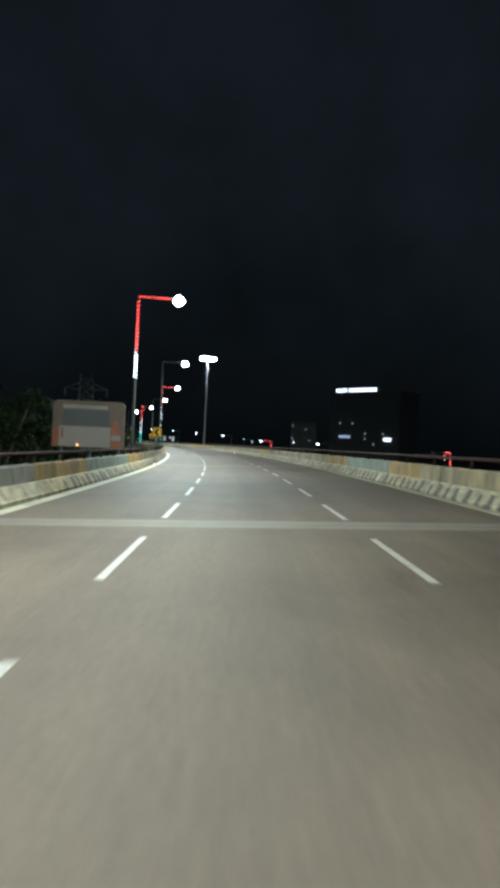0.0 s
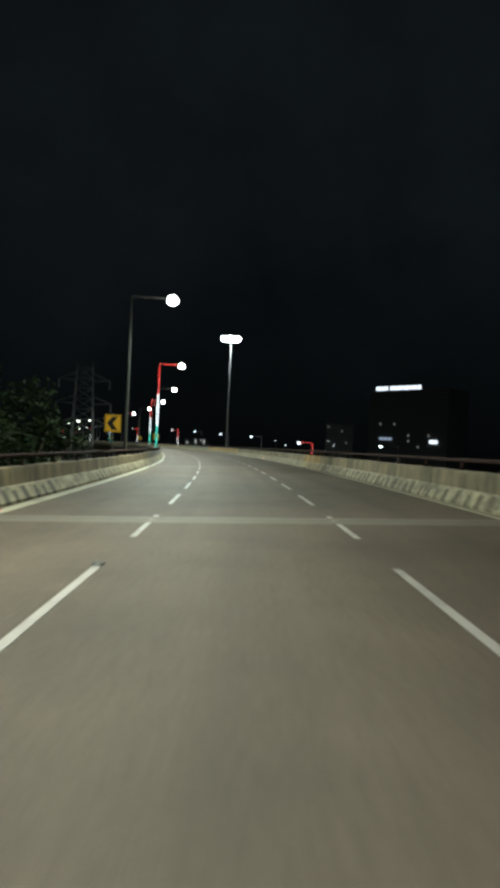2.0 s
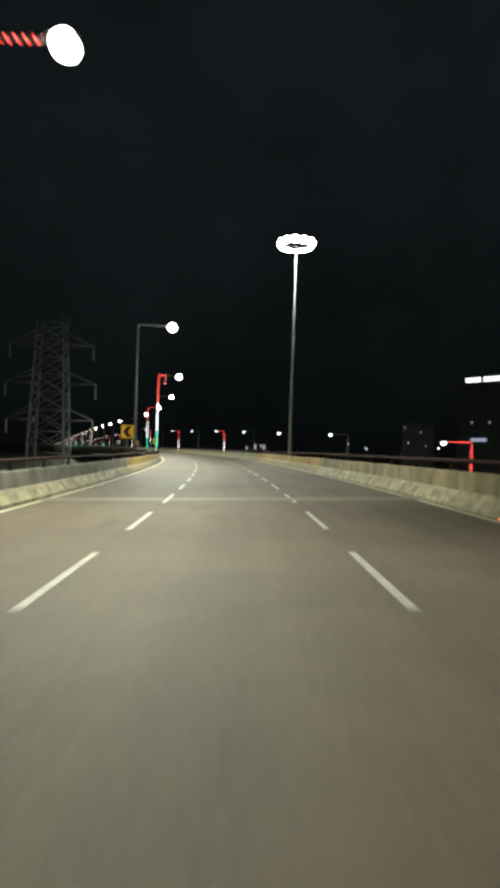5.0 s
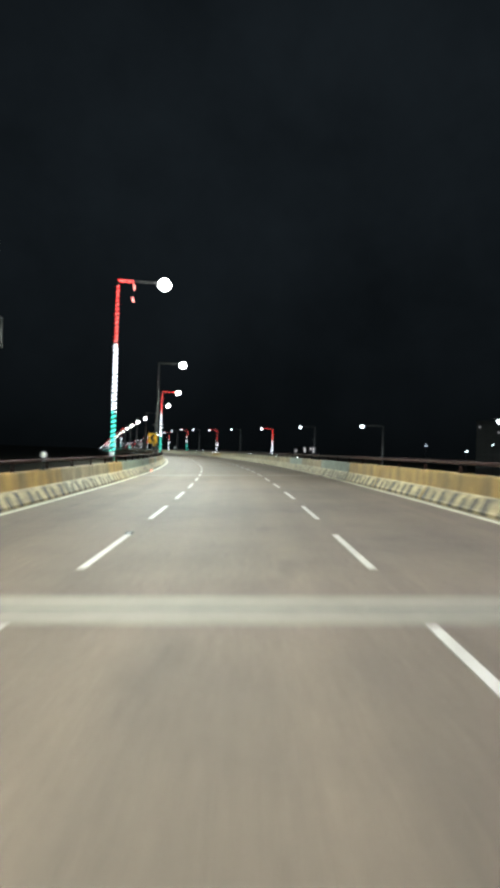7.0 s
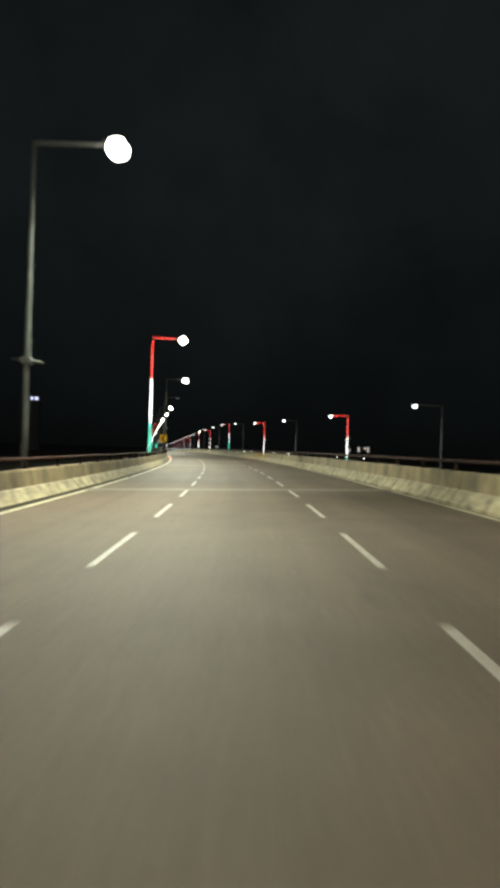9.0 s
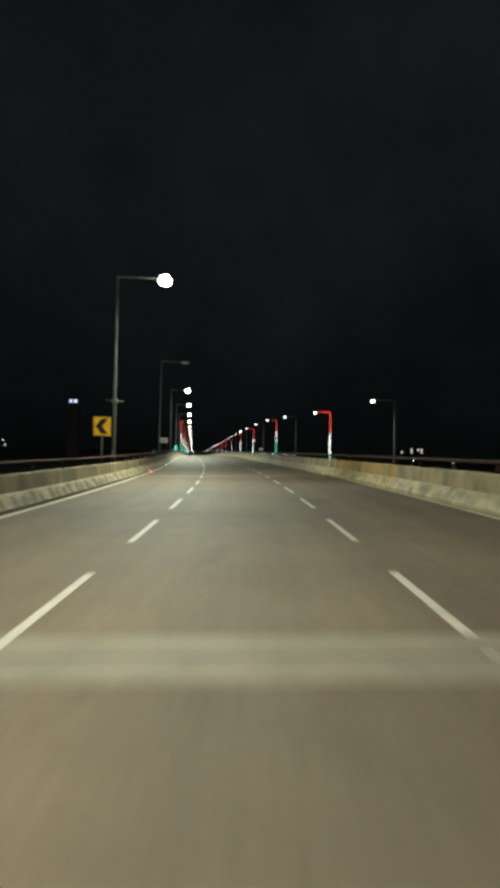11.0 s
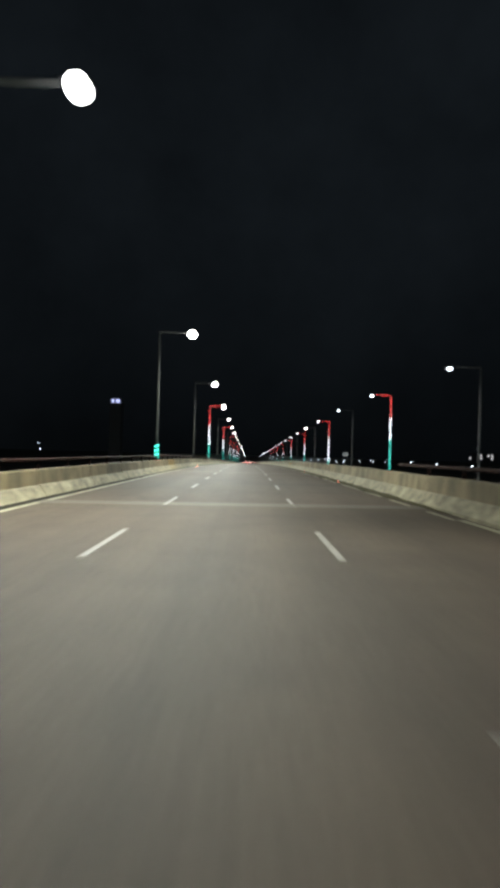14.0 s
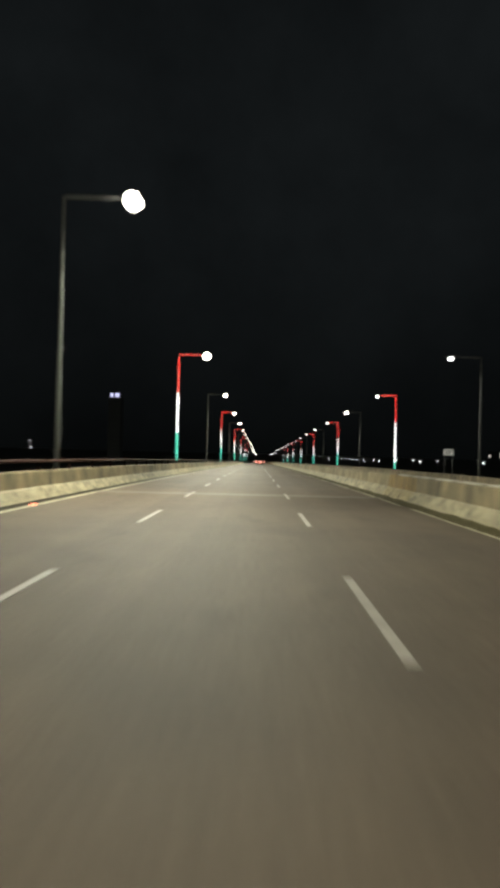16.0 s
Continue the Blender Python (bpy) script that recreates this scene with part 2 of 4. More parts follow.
RAIL_PAINT = material("rail_paint", (0.034, 0.015, 0.012), rough=0.9, gloss=0.15, stain=0.6, stain_size=3, stain_colour=(0.060, 0.032, 0.026))
JOINT_STRIP = material("joint_concrete", (0.165, 0.138, 0.108), rough=0.75, stain=0.5, stain_size=2)
RUBBER = material("rubber", (0.035, 0.034, 0.03), rough=0.7, stain=0.2)
GALVANISED = material("galvanised_steel", (0.075, 0.078, 0.075), rough=0.55, metal=0.3, grain=0.12, stain=0.4, stain_size=2)
PYLON_STEEL = material("pylon_steel", (0.13, 0.135, 0.13), rough=0.6, metal=0.2, grain=0.1, stain=0.4, stain_size=0.5)
DARK_METAL = material("dark_metal", (0.06, 0.06, 0.065), rough=0.5, metal=0.4, stain=0.3)
SIGN_YELLOW = material("sign_yellow", (0.95, 0.52, 0.01), rough=0.75, grain=0.06, stain=0.25, stain_size=4, bump=0.0)
SIGN_BLACK = material("sign_black", (0.012, 0.012, 0.012), rough=0.9, grain=0.1, stain=0.1)
SIGN_WHITE = material("sign_white", (0.78, 0.78, 0.76), rough=0.4, grain=0.05, stain=0.25, stain_size=4, bump=0.0)
SIGN_GREY = material("sign_letters", (0.12, 0.12, 0.13), rough=0.5, grain=0.1)
POSTER_DARK = material("poster_dark", (0.10, 0.10, 0.10), rough=0.5, stain=0.5, stain_size=0.8)
POSTER_WHITE = material("poster_white", (0.36, 0.31, 0.27), rough=0.5, stain=0.5, stain_size=0.7, stain_colour=(0.24, 0.18, 0.15))
POSTER_ORANGE = material("poster_orange", (0.36, 0.10, 0.04), rough=0.5, stain=0.6, stain_size=1.2, stain_colour=(0.40, 0.22, 0.10))
POSTER_TAN = material("poster_tan", (0.18, 0.12, 0.085), rough=0.5, stain=0.6, stain_size=0.7)
EARTH = material("dry_earth", (0.11, 0.095, 0.065), rough=0.95, stain=0.7, stain_size=0.12, grain_size=4, stain_colour=(0.045, 0.06, 0.025))
BARK = material("bark", (0.12, 0.09, 0.06), rough=0.9, grain_size=20, stain=0.5)
LEAF = material("leaf", (0.020, 0.032, 0.011), rough=0.8, gloss=0.1, grain=0.5, grain_size=3, stain=0.5, stain_size=0.6, bump=0)
FACADE = material("facade", (0.30, 0.30, 0.29), rough=0.8, stain=0.4, stain_size=0.1, grain_size=3)
DARK_GLASS = material("dark_glass", (0.25, 0.252, 0.25), rough=0.3, grain=0.05, stain=0.2, bump=0)
LENS_WARM = glowing("lamp_lens_warm", (1.0, 0.98, 0.84), 22)
LENS_COOL = glowing("lamp_lens_cool", (0.92, 1.0, 0.97), 9)
LENS_FLOOD = glowing("floodlight_glass", (0.95, 1.0, 0.96), 60)
LENS_OFF = material("lamp_lens_off", (0.45, 0.46, 0.45), rough=0.2, grain=0.05, stain=0.1, bump=0)
LED_RED = glowing("led_red", (1.0, 0.021, 0.016), 5.4)
LED_WHITE = glowing("led_white", (0.94, 1.0, 0.97), 9.0)
LED_GREEN = glowing("led_green", (0.035, 0.62, 0.42), 3.0)
LED_RED_CORE = glowing("led_red_core", (1.0, 0.28, 0.22), 7.0)
LED_GREEN_CORE = glowing("led_green_core", (0.17, 1.0, 0.74), 3.4)
CORE = {LED_RED: LED_RED_CORE, LED_GREEN: LED_GREEN_CORE}
SIGN_GLOW = glowing("sign_glow", (0.93, 0.97, 1.0), 2.2)
SIGN_GLOW_DIM = glowing("sign_glow_dim", (0.70, 0.82, 1.0), 0.5)
SIGN_GLOW_BLUE = glowing("sign_glow_blue", (0.62, 0.66, 1.0), 1.3)
WINDOW_GLOW = glowing("lit_window", (1.0, 0.95, 0.86), 0.22)
WINDOW_BRIGHT = glowing("bright_window", (1.0, 0.95, 0.86), 0.9)
STUD_DARK = material("stud_red", (0.10, 0.012, 0.01), rough=0.3, grain=0.05, stain=0.2, bump=0)
STUD_GLOW = glowing("stud_glow", (1.0, 0.20, 0.12), 9.0)
AMBER_GLOW = glowing("amber_glow", (1.0, 0.50, 0.10), 2.0)
FAR_RED = glowing("far_red", (1.0, 0.36, 0.26), 18.0)
FAR_WHITE = glowing("far_white", (1.0, 0.86, 0.66), 30.0)


# ---------------------------------------------------------------- building tools
def mesh(name, bm, *mats):
    me = bpy.data.meshes.new(name)
    bm.to_mesh(me)
    bm.free()
    for m in mats:
        me.materials.append(m)
    return me


def thing(name, label, category, group="", kind="", m=None):
    ob = new(name)
    ob.empty_display_size = 0.2
    if m is not None:
        ob.matrix_world = m
    return tagged(ob, label, category, group, kind)


def part(name, bm, mat, parent, label="", m=None):
    me = bm if isinstance(bm, bpy.types.Mesh) else mesh(name, bm, *(mat if isinstance(mat, (list, tuple)) else [mat]))
    ob = new(name, me)
    ob.parent = parent
    if m is not None:
        ob.matrix_basis = m
    return tagged(ob, label)


def box(bm, x0, x1, y0, y1, z0, z1, bevel=0.0, mat=0):
    r = bmesh.ops.create_cube(bm, size=1.0, matrix=Matrix.LocRotScale(((x0 + x1) / 2, (y0 + y1) / 2, (z0 + z1) / 2), None, (x1 - x0, y1 - y0, z1 - z0)))
    faces = {f for v in r["verts"] for f in v.link_faces}
    for f in faces:
        f.material_index = mat
    if bevel:
        bmesh.ops.bevel(bm, geom=list({e for v in r["verts"] for e in v.link_edges}), offset=bevel, segments=2, affect="EDGES", profile=0.5)
    return bm


def a_box(*args, **kw):
    return box(bmesh.new(), *args, **kw)


def tube(bm, points, radii, sides=8, caps=True):
    """A round bar through points, with a radius at each."""
    points = [Vector(p) for p in points]
    rings = []
    for i, p in enumerate(points):
        d = (points[min(i + 1, len(points) - 1)] - points[max(i - 1, 0)]).normalized()
        a = d.orthogonal().normalized() if i == 0 else (side - d * side.dot(d)).normalized()
        side = a
        b = d.cross(a)
        r = radii[i] if isinstance(radii, (list, tuple)) else radii
        rings.append([bm.verts.new(p + r * (math.cos(t) * a + math.sin(t) * b)) for t in [2 * math.pi * k / sides for k in range(sides)]])
    for u, v in zip(rings, rings[1:]):
        for k in range(sides):
            f = bm.faces.new((u[k], u[(k + 1) % sides], v[(k + 1) % sides], v[k]))
            f.smooth = True
    if caps:
        bm.faces.new(rings[0][::-1])
        bm.faces.new(rings[-1])
    return bm


def sweep(profile, s0, s1, step, up=lambda s: 0.0, shift=lambda s: 0.0, closed=True, uv=False):
    """A profile of (lat, height) carried along the road."""
    bm = bmesh.new()
    layer = bm.loops.layers.uv.new("UVMap") if uv else None
    count = max(1, round((s1 - s0) / step))
    rings = []
    for i in range(count + 1):
        s = s0 + (s1 - s0) * i / count
        rings.append((s, [bm.verts.new(on_road(s, lat + shift(s), z + up(s))) for lat, z in profile]))
    n = len(profile)
    for (sa, a), (sb, b) in zip(rings, rings[1:]):
        for k in range(n if closed else n - 1):
            j = (k + 1) % n
            f = bm.faces.new((a[k], a[j], b[j], b[k]))
            if uv:
                for loop, (lat, s) in zip(f.loops, ((profile[k][0], sa), (profile[j][0], sa), (profile[j][0], sb), (profile[k][0], sb))):
                    loop[layer].uv = (lat, s)
    if closed:
        bm.faces.new(rings[0][1][::-1])
        bm.faces.new(rings[-1][1])
    bmesh.ops.recalc_face_normals(bm, faces=bm.faces)
    return bm


# ---------------------------------------------------------------- ground and road
bm = bmesh.new()
bmesh.ops.create_grid(bm, x_segments=40, y_segments=40, size=3000)
for v in bm.verts:
    v.co.z = GROUND - 0.6 + 0.5 * noise.noise(v.co * 0.004)
tagged(new("ground", mesh("ground", bm, EARTH)), "dark dry ground with sparse grass below the flyover", "ground", kind="structure")

ROAD_END = 1150.0
road = tagged(new("road", mesh("road", sweep([(-5.38, 0.0), (-3.5, 0.0), (-1.75, 0.0), (0.0, 0.0), (1.75, 0.0), (3.5, 0.0), (5.52, 0.0)], -58, ROAD_END, 3.0, closed=False, uv=True), ASPHALT)),
              "worn grey-brown asphalt carriageway with three lanes", "road", kind="structure")
tagged(new("bridge_deck", mesh("bridge_deck", sweep([(-6.5, -0.05), (-6.5, -0.35), (-4.2, -0.9), (-3.2, -2.1), (3.4, -2.1), (4.4, -0.9), (6.9, -0.35), (6.9, -0.05), (5.6, -0.05), (5.5, -0.02), (-5.25, -0.02), (-5.35, -0.05)], -58, ROAD_END, 6.0), CONCRETE)),
       "grey concrete box-girder deck of the flyover", "bridge deck", kind="structure")

# lane dashes, three metres long, closer together on the bend than on the straight
DASH = 3.0
ends = [2.1 + 5.434 * k for k in range(-10, 50)] + [277.0 + 8.232 * k for k in range(0, 60)]
bm = bmesh.new()
box(bm, -0.05, 0.05, -DASH, 0, -0.006, 0.004)
dash_mesh = mesh("dash", bm, LINE_PAINT)
for lat in (-1.75, 1.75):
    for s in ends:
        part("dash", dash_mesh, None, road, m=road_pose(s, lat, 0.002, tilted=True))
for lat, half, s0, s1 in ((-5.08, 0.17, -58, 80), (-5.15, 0.09, 80, ROAD_END), (5.27, 0.09, -58, 296), (5.27, 0.09, 560, ROAD_END)):
    part("edge_line", sweep([(lat - half, 0.003), (lat + half, 0.003)], s0, s1, 3.0, closed=False), EDGE_PAINT, road, "worn cream edge line")

# the right edge line is broken up where dirt has drifted against the kerb
rng = random.Random(31)
s = 296.0
while s < 560.0:
    run = rng.uniform(2.0, 9.0)
    lat, half = 5.13 + rng.uniform(-0.01, 0.01), rng.uniform(0.045, 0.085)
    part("edge_line", sweep([(lat - half, 0.003), (lat + half, 0.003)], s, min(s + run, 560.0), 1.0, closed=False), EDGE_PAINT, road, "worn broken bit of the edge line")
    s += run + rng.uniform(0.2, 1.6)
bm = bmesh.new()
last = None
for k in range(529):
    s = 296.0 + 0.5 * k
    taper = min(1.0, k / 16, (528 - k) / 40)
    wide = taper * (0.16 + 0.24 * max(0.0, 0.55 + 0.9 * noise.noise((s * 0.35, 0, 0)) + 0.35 * noise.noise((s * 1.7, 3, 0))))
    high = 0.012 + taper * (0.055 + 0.05 * noise.noise((s * 0.9, 7, 0)))
    ring = [bm.verts.new(on_road(s, 5.475 - wide * q, z)) for q, z in ((1.0, 0.002), (0.72, 0.35 * high + 0.004), (0.35, 0.8 * high), (0.0, high + 0.02))]
    if last:
        for q in range(3):
            bm.faces.new((last[q], last[q + 1], ring[q + 1], ring[q])).smooth = True
    last = ring
bmesh.ops.recalc_face_normals(bm, faces=bm.faces)
tagged(new("dirt_drift", mesh("dirt_drift", bm, KERB_DIRT)), "olive-brown dirt drifted along the foot of the kerb", "dirt", kind="stuff")

# expansion joints at the spans' ends
SPAN_OFF = {0: -1.2, 1: -0.5, 2: -0.9, 3: -0.8, 4: -0.8, 5: -0.3, 6: -0.4, 7: -0.4, 8: -0.4, 9: -0.4, 10: -0.9, 11: -1.1, 12: -0.9}
JOINTS = [4.9 + 29.52 * k + SPAN_OFF.get(k, 0.0) for k in range(-2, 36)]
for s in JOINTS:
    joint = thing("expansion_joint", "pale concrete expansion joint with a dark rubber seal across the road", "expansion joint", "expansion joints of the deck", "structure")
    for a, b in ((-0.48, -0.03), (0.03, 0.48)):
        part("nosing", sweep([(-5.3, 0.006), (5.54, 0.006)], s + a, s + b, 0.2, closed=False), JOINT_STRIP, joint)
    part("seal", sweep([(-5.3, 0.003), (5.54, 0.003)], s - 0.03, s + 0.03, 0.03, closed=False), RUBBER, joint)

# ---------------------------------------------------------------- parapets
SEG = 29.52 / 5


BAYS = 3


def parapet_mesh(name, paints, striped, grimy, side):
    """One cast length of the parapet: sloped kerb, wall, coping, in three painted bays. x grows away from the road, times side."""
    profile = [(0.0, -0.05), (0.0, 0.08), (0.04, 0.12), (0.20, 0.38), (0.25, 0.405), (0.29, 0.82), (0.31, 0.86), (0.50, 0.87), (0.55, 0.84), (0.58, -0.05)]
    bm = bmesh.new()
    ya, yb = 0.012, SEG - 0.012
    rings = [[bm.verts.new((side * x, ya + (yb - ya) * q / BAYS, z)) for x, z in profile] for q in range(BAYS + 1)]
    for bay in range(BAYS):
        a, b = rings[bay], rings[bay + 1]
        kerb = BAYS + 1 if paints[bay] == "y" else BAYS
        for k in range(len(profile)):
            j = (k + 1) % len(profile)
            f = bm.faces.new((a[k], a[j], b[j], b[k]))
            f.material_index = BAYS + 4 if k == 0 and grimy else kerb if k in (0, 1, 2, 3) else bay
    bm.faces.new(rings[0][::-1])
    bm.faces.new(rings[-1])
    if striped:
        ink = BAYS + 1 + striped
        count = 8
        for i in range(count):
            y0 = (i + 0.28) * SEG / count + 0.03 * ((i * 7) % 4)
            y1 = y0 + 0.27 + 0.05 * ((i * 5) % 3)
            lean = 0.05 + 0.03 * ((i * 3) % 4)
            top = 0.70 + 0.12 * ((i * 5) % 3)
            strip = [(-0.004, 0.02, 0.0), (-0.004, 0.08, 0.2), (0.036, 0.124, 0.35), (0.036 + 0.16 * top, 0.124 + 0.26 * top, 1.0)]
            va = [bm.verts.new((side * x, y0 + lean * q, z)) for x, z, q in strip]
            vb = [bm.verts.new((side * x, y1 + lean * q - 0.05 * q, z)) for x, z, q in strip]
            for u in range(3):
                f = bm.faces.new((va[u], va[u + 1], vb[u + 1], vb[u]))
                f.material_index = ink
    bmesh.ops.recalc_face_normals(bm, faces=bm.faces)
    return mesh(name, bm, *[PAINTS[p] for p in paints], KERB_WHITE, KERB_CREAM, KERB_BLACK, KERB_WORN, GRIME)


PAINTS = {"b": BEIGE, "y": YELLOW_WALL, "t": TEAL_WALL, "c": CONCRETE}
# stretches of paint along each side: (end of the stretch, colour)
LEFT_PAINT = [(8, "c"), (15.5, "y"), (25, "t"), (31, "y"), (70, "b"), (112, "c"), (137.5, "y"), (144.6, "b"), (148, "y"), (163, "t"), (168.5, "b"), (171, "t"), (248, "b"), (252, "y"), (330, "b"), (334, "y"), (2000, "b")]
RIGHT_PAINT = [(12, "b"), (16, "y"), (25.4, "t"), (30, "y"), (60, "b"), (66, "y"), (112, "b"), (147, "y"), (155, "t"), (162.6, "b"), (169, "t"), (228.5, "b"), (240.5, "y"), (250, "b"), (252.6, "y"), (354.5, "b"), (358.4, "y"), (2000, "b")]
# striped kerbs: start, end, 1 black or 2 worn
LEFT_STRIPED = [(8, 38, 1), (47, 59, 2), (108, 153, 1), (153, 160, 2), (215, 246, 2)]
RIGHT_STRIPED = [(-60, 27, 1), (27, 66, 2), (112, 150, 1), (150, 164, 2)]


def stretch(table, s):
    return next(c for end, c in table if s < end)


PARAPET_SEGMENTS = 122
for side, lat, paints, stripes, name, rail_end in ((-1, -5.34, LEFT_PAINT, LEFT_STRIPED, "parapet_left", 640), (1, 5.46, RIGHT_PAINT, RIGHT_STRIPED, "parapet_right", 304)):
    wall = thing(name, "painted concrete crash parapet with a sloped kerb foot", "parapet", kind="structure")
    made = {}
    for k in range(PARAPET_SEGMENTS):
        s = JOINTS[0] + k * SEG
        key = ("".join(stretch(paints, s + SEG * (q + 0.5) / BAYS) for q in range(BAYS)), next((ink for p, q, ink in stripes if p <= s + SEG / 2 <= q), 0), side < 0 and s > 160)
        if key not in made:
            made[key] = parapet_mesh("parapet_length", *key, side)
        m = road_pose(s, lat, 0.0, tilted=True)
        ahead = on_road(s + SEG, lat) - on_road(s, lat)
        turn = math.degrees(math.atan2(-ahead.x, ahead.y)) - math.degrees(np.interp(s, STATIONS, _head))
        part("parapet_length", made[key], None, wall, m=m @ pose(0, 0, 0, 0, 0, turn))
    s0 = JOINTS[0] + PARAPET_SEGMENTS * SEG
    far = [(lat + side * x, z) for x, z in ((0, -0.05), (0, 0.10), (0.20, 0.38), (0.29, 0.84), (0.50, 0.87), (0.58, -0.05))]
    tagged(part("parapet_run", sweep(far, s0, ROAD_END, 12.0), BEIGE, wall), kind="stuff")
    # pipe rail on short posts
    rail = thing(name.replace("parapet", "rail"), "dark red-brown pipe rail on short posts along the parapet", "railing", kind="structure")
    c = lat + side * 0.40
    part("rail_pipe", sweep([(c + 0.05 * math.cos(t), 1.13 + 0.05 * math.sin(t)) for t in [math.pi * q / 4 for q in range(8)]], -50, rail_end, 3.0), RAIL_PAINT, rail)
    bm = bmesh.new()
    tube(bm, [(0, 0, 0), (0, 0, 0.23)], [0.035, 0.03], 8)
    box(bm, -0.07, 0.07, -0.07, 0.07, -0.01, 0.012)
    post_mesh = mesh("rail_post", bm, RAIL_PAINT)
    for k in range(int((rail_end + 50) / 2.945)):
        part("rail_post", post_mesh, None, rail, m=road_pose(-50 + 2.945 * k, c, 0.86))

# worn white caps on the coping where the right rail has stopped
for k in range(11):
    s = 334.5 + 2.16 * k
    part("coping_cap", sweep([(5.46 + 0.29, 0.868), (5.46 + 0.30, 0.905), (5.46 + 0.52, 0.905), (5.46 + 0.53, 0.868)], s, s + 1.75 - 0.12 * (k % 3), 0.9), CAP_WHITE, bpy.data.objects["parapet_right"], "worn white coping cap")

# ---------------------------------------------------------------- the other carriageway, climbing beside this one
def other_up(s):
    return float(np.interp(s, [-60, 64, 93, 123, 150, 180, 211, 238, 269, 298, 327, 355, 382, 420, 1200], [-8.7, -8.6, -8.4, -7.95, -6.7, -5.85, -4.85, -4.2, -3.4, -2.75, -1.72, -0.85, -0.52, -0.47, -0.47]))


def other_shift(s):
    return float(np.interp(s, [-60, 0, 75, 96, 123, 150, 180, 1200], [24, 20, 9.4, 6.2, 2.4, 0.8, 0.0, 0.0]))


tagged(new("far_road", mesh("far_road", sweep([(7.9, 0.0), (12.0, 0.0), (17.0, 0.0)], -58, ROAD_END, 6.0, other_up, other_shift, closed=False, uv=True), ASPHALT)),
       "asphalt of the opposite carriageway, climbing to the same level", "road", kind="structure")
tagged(new("far_deck", mesh("far_deck", sweep([(7.6, -0.02), (7.6, -0.8), (18.2, -0.8), (18.2, -0.02)], -58, ROAD_END, 6.0, other_up, other_shift), CONCRETE)),
       "grey concrete deck under the opposite carriageway", "bridge deck", kind="structure")
for a, b in ((7.4, 7.85), (17.05, 17.4)):
    tagged(new("far_parapet", mesh("far_parapet", sweep([(a, -0.05), (a + 0.05, 0.35), (a + 0.12, 0.9), (b - 0.06, 0.9), (b, -0.05)], -58, ROAD_END, 6.0, other_up, other_shift), BEIGE)),
           "plain beige concrete parapet of the opposite carriageway", "parapet", kind="structure")

# ---------------------------------------------------------------- street lamps
POLE_TOP = 9.93
ARM = 2.3


def tape(at, steps, half, thick):
    """A lit tape along at(q), with a paler line of diodes down its middle. at gives the place, the way out and the way across."""
    bm = bmesh.new()
    last = None
    for i in range(steps + 1):
        p, out, across = at(i / steps)
        ring = [bm.verts.new(p + out * d + across * w) for d, w in ((0.001, -half), (thick, -half), (thick + 0.003, -half * 0.3), (thick + 0.003, half * 0.3), (thick, half), (0.001, half))]
        if last:
            for k in range(6):
                f = bm.faces.new((last[k], last[(k + 1) % 6], ring[(k + 1) % 6], ring[k]))
                f.material_index = 1 if k == 2 else 0
        last = ring
    return bm


def helix(z0, z1, r0, r1, pitch=0.18, width=0.085):
    """A lit tape wound round a tapered pole, in short turns."""
    def at(q):
        t = 2 * math.pi * (z1 - z0) * q / pitch
        out = Vector((math.cos(t), math.sin(t), 0))
        return out * (r0 + (r1 - r0) * q) + Vector((0, 0, z0 + (z1 - z0) * q)), out, Vector((0, 0, 1))
    return tape(at, max(8, int((z1 - z0) / pitch * 12)), width / 2, 0.014)


def arm_wrap(x0, x1, z, pitch=0.20, r=0.042):
    """The same round the arm."""
    def at(q):
        t = 2 * math.pi * (x1 - x0) * q / pitch
        out = Vector((0, math.cos(t), math.sin(t)))
        return out * r + Vector((x0 + (x1 - x0) * q, 0, z)), out, Vector((1, 0, 0))
    return tape(at, int((x1 - x0) / pitch * 12), 0.013, 0.014)


def radius(z):
    return 0.098 - 0.050 * z / POLE_TOP


LAMP_MESH = {}


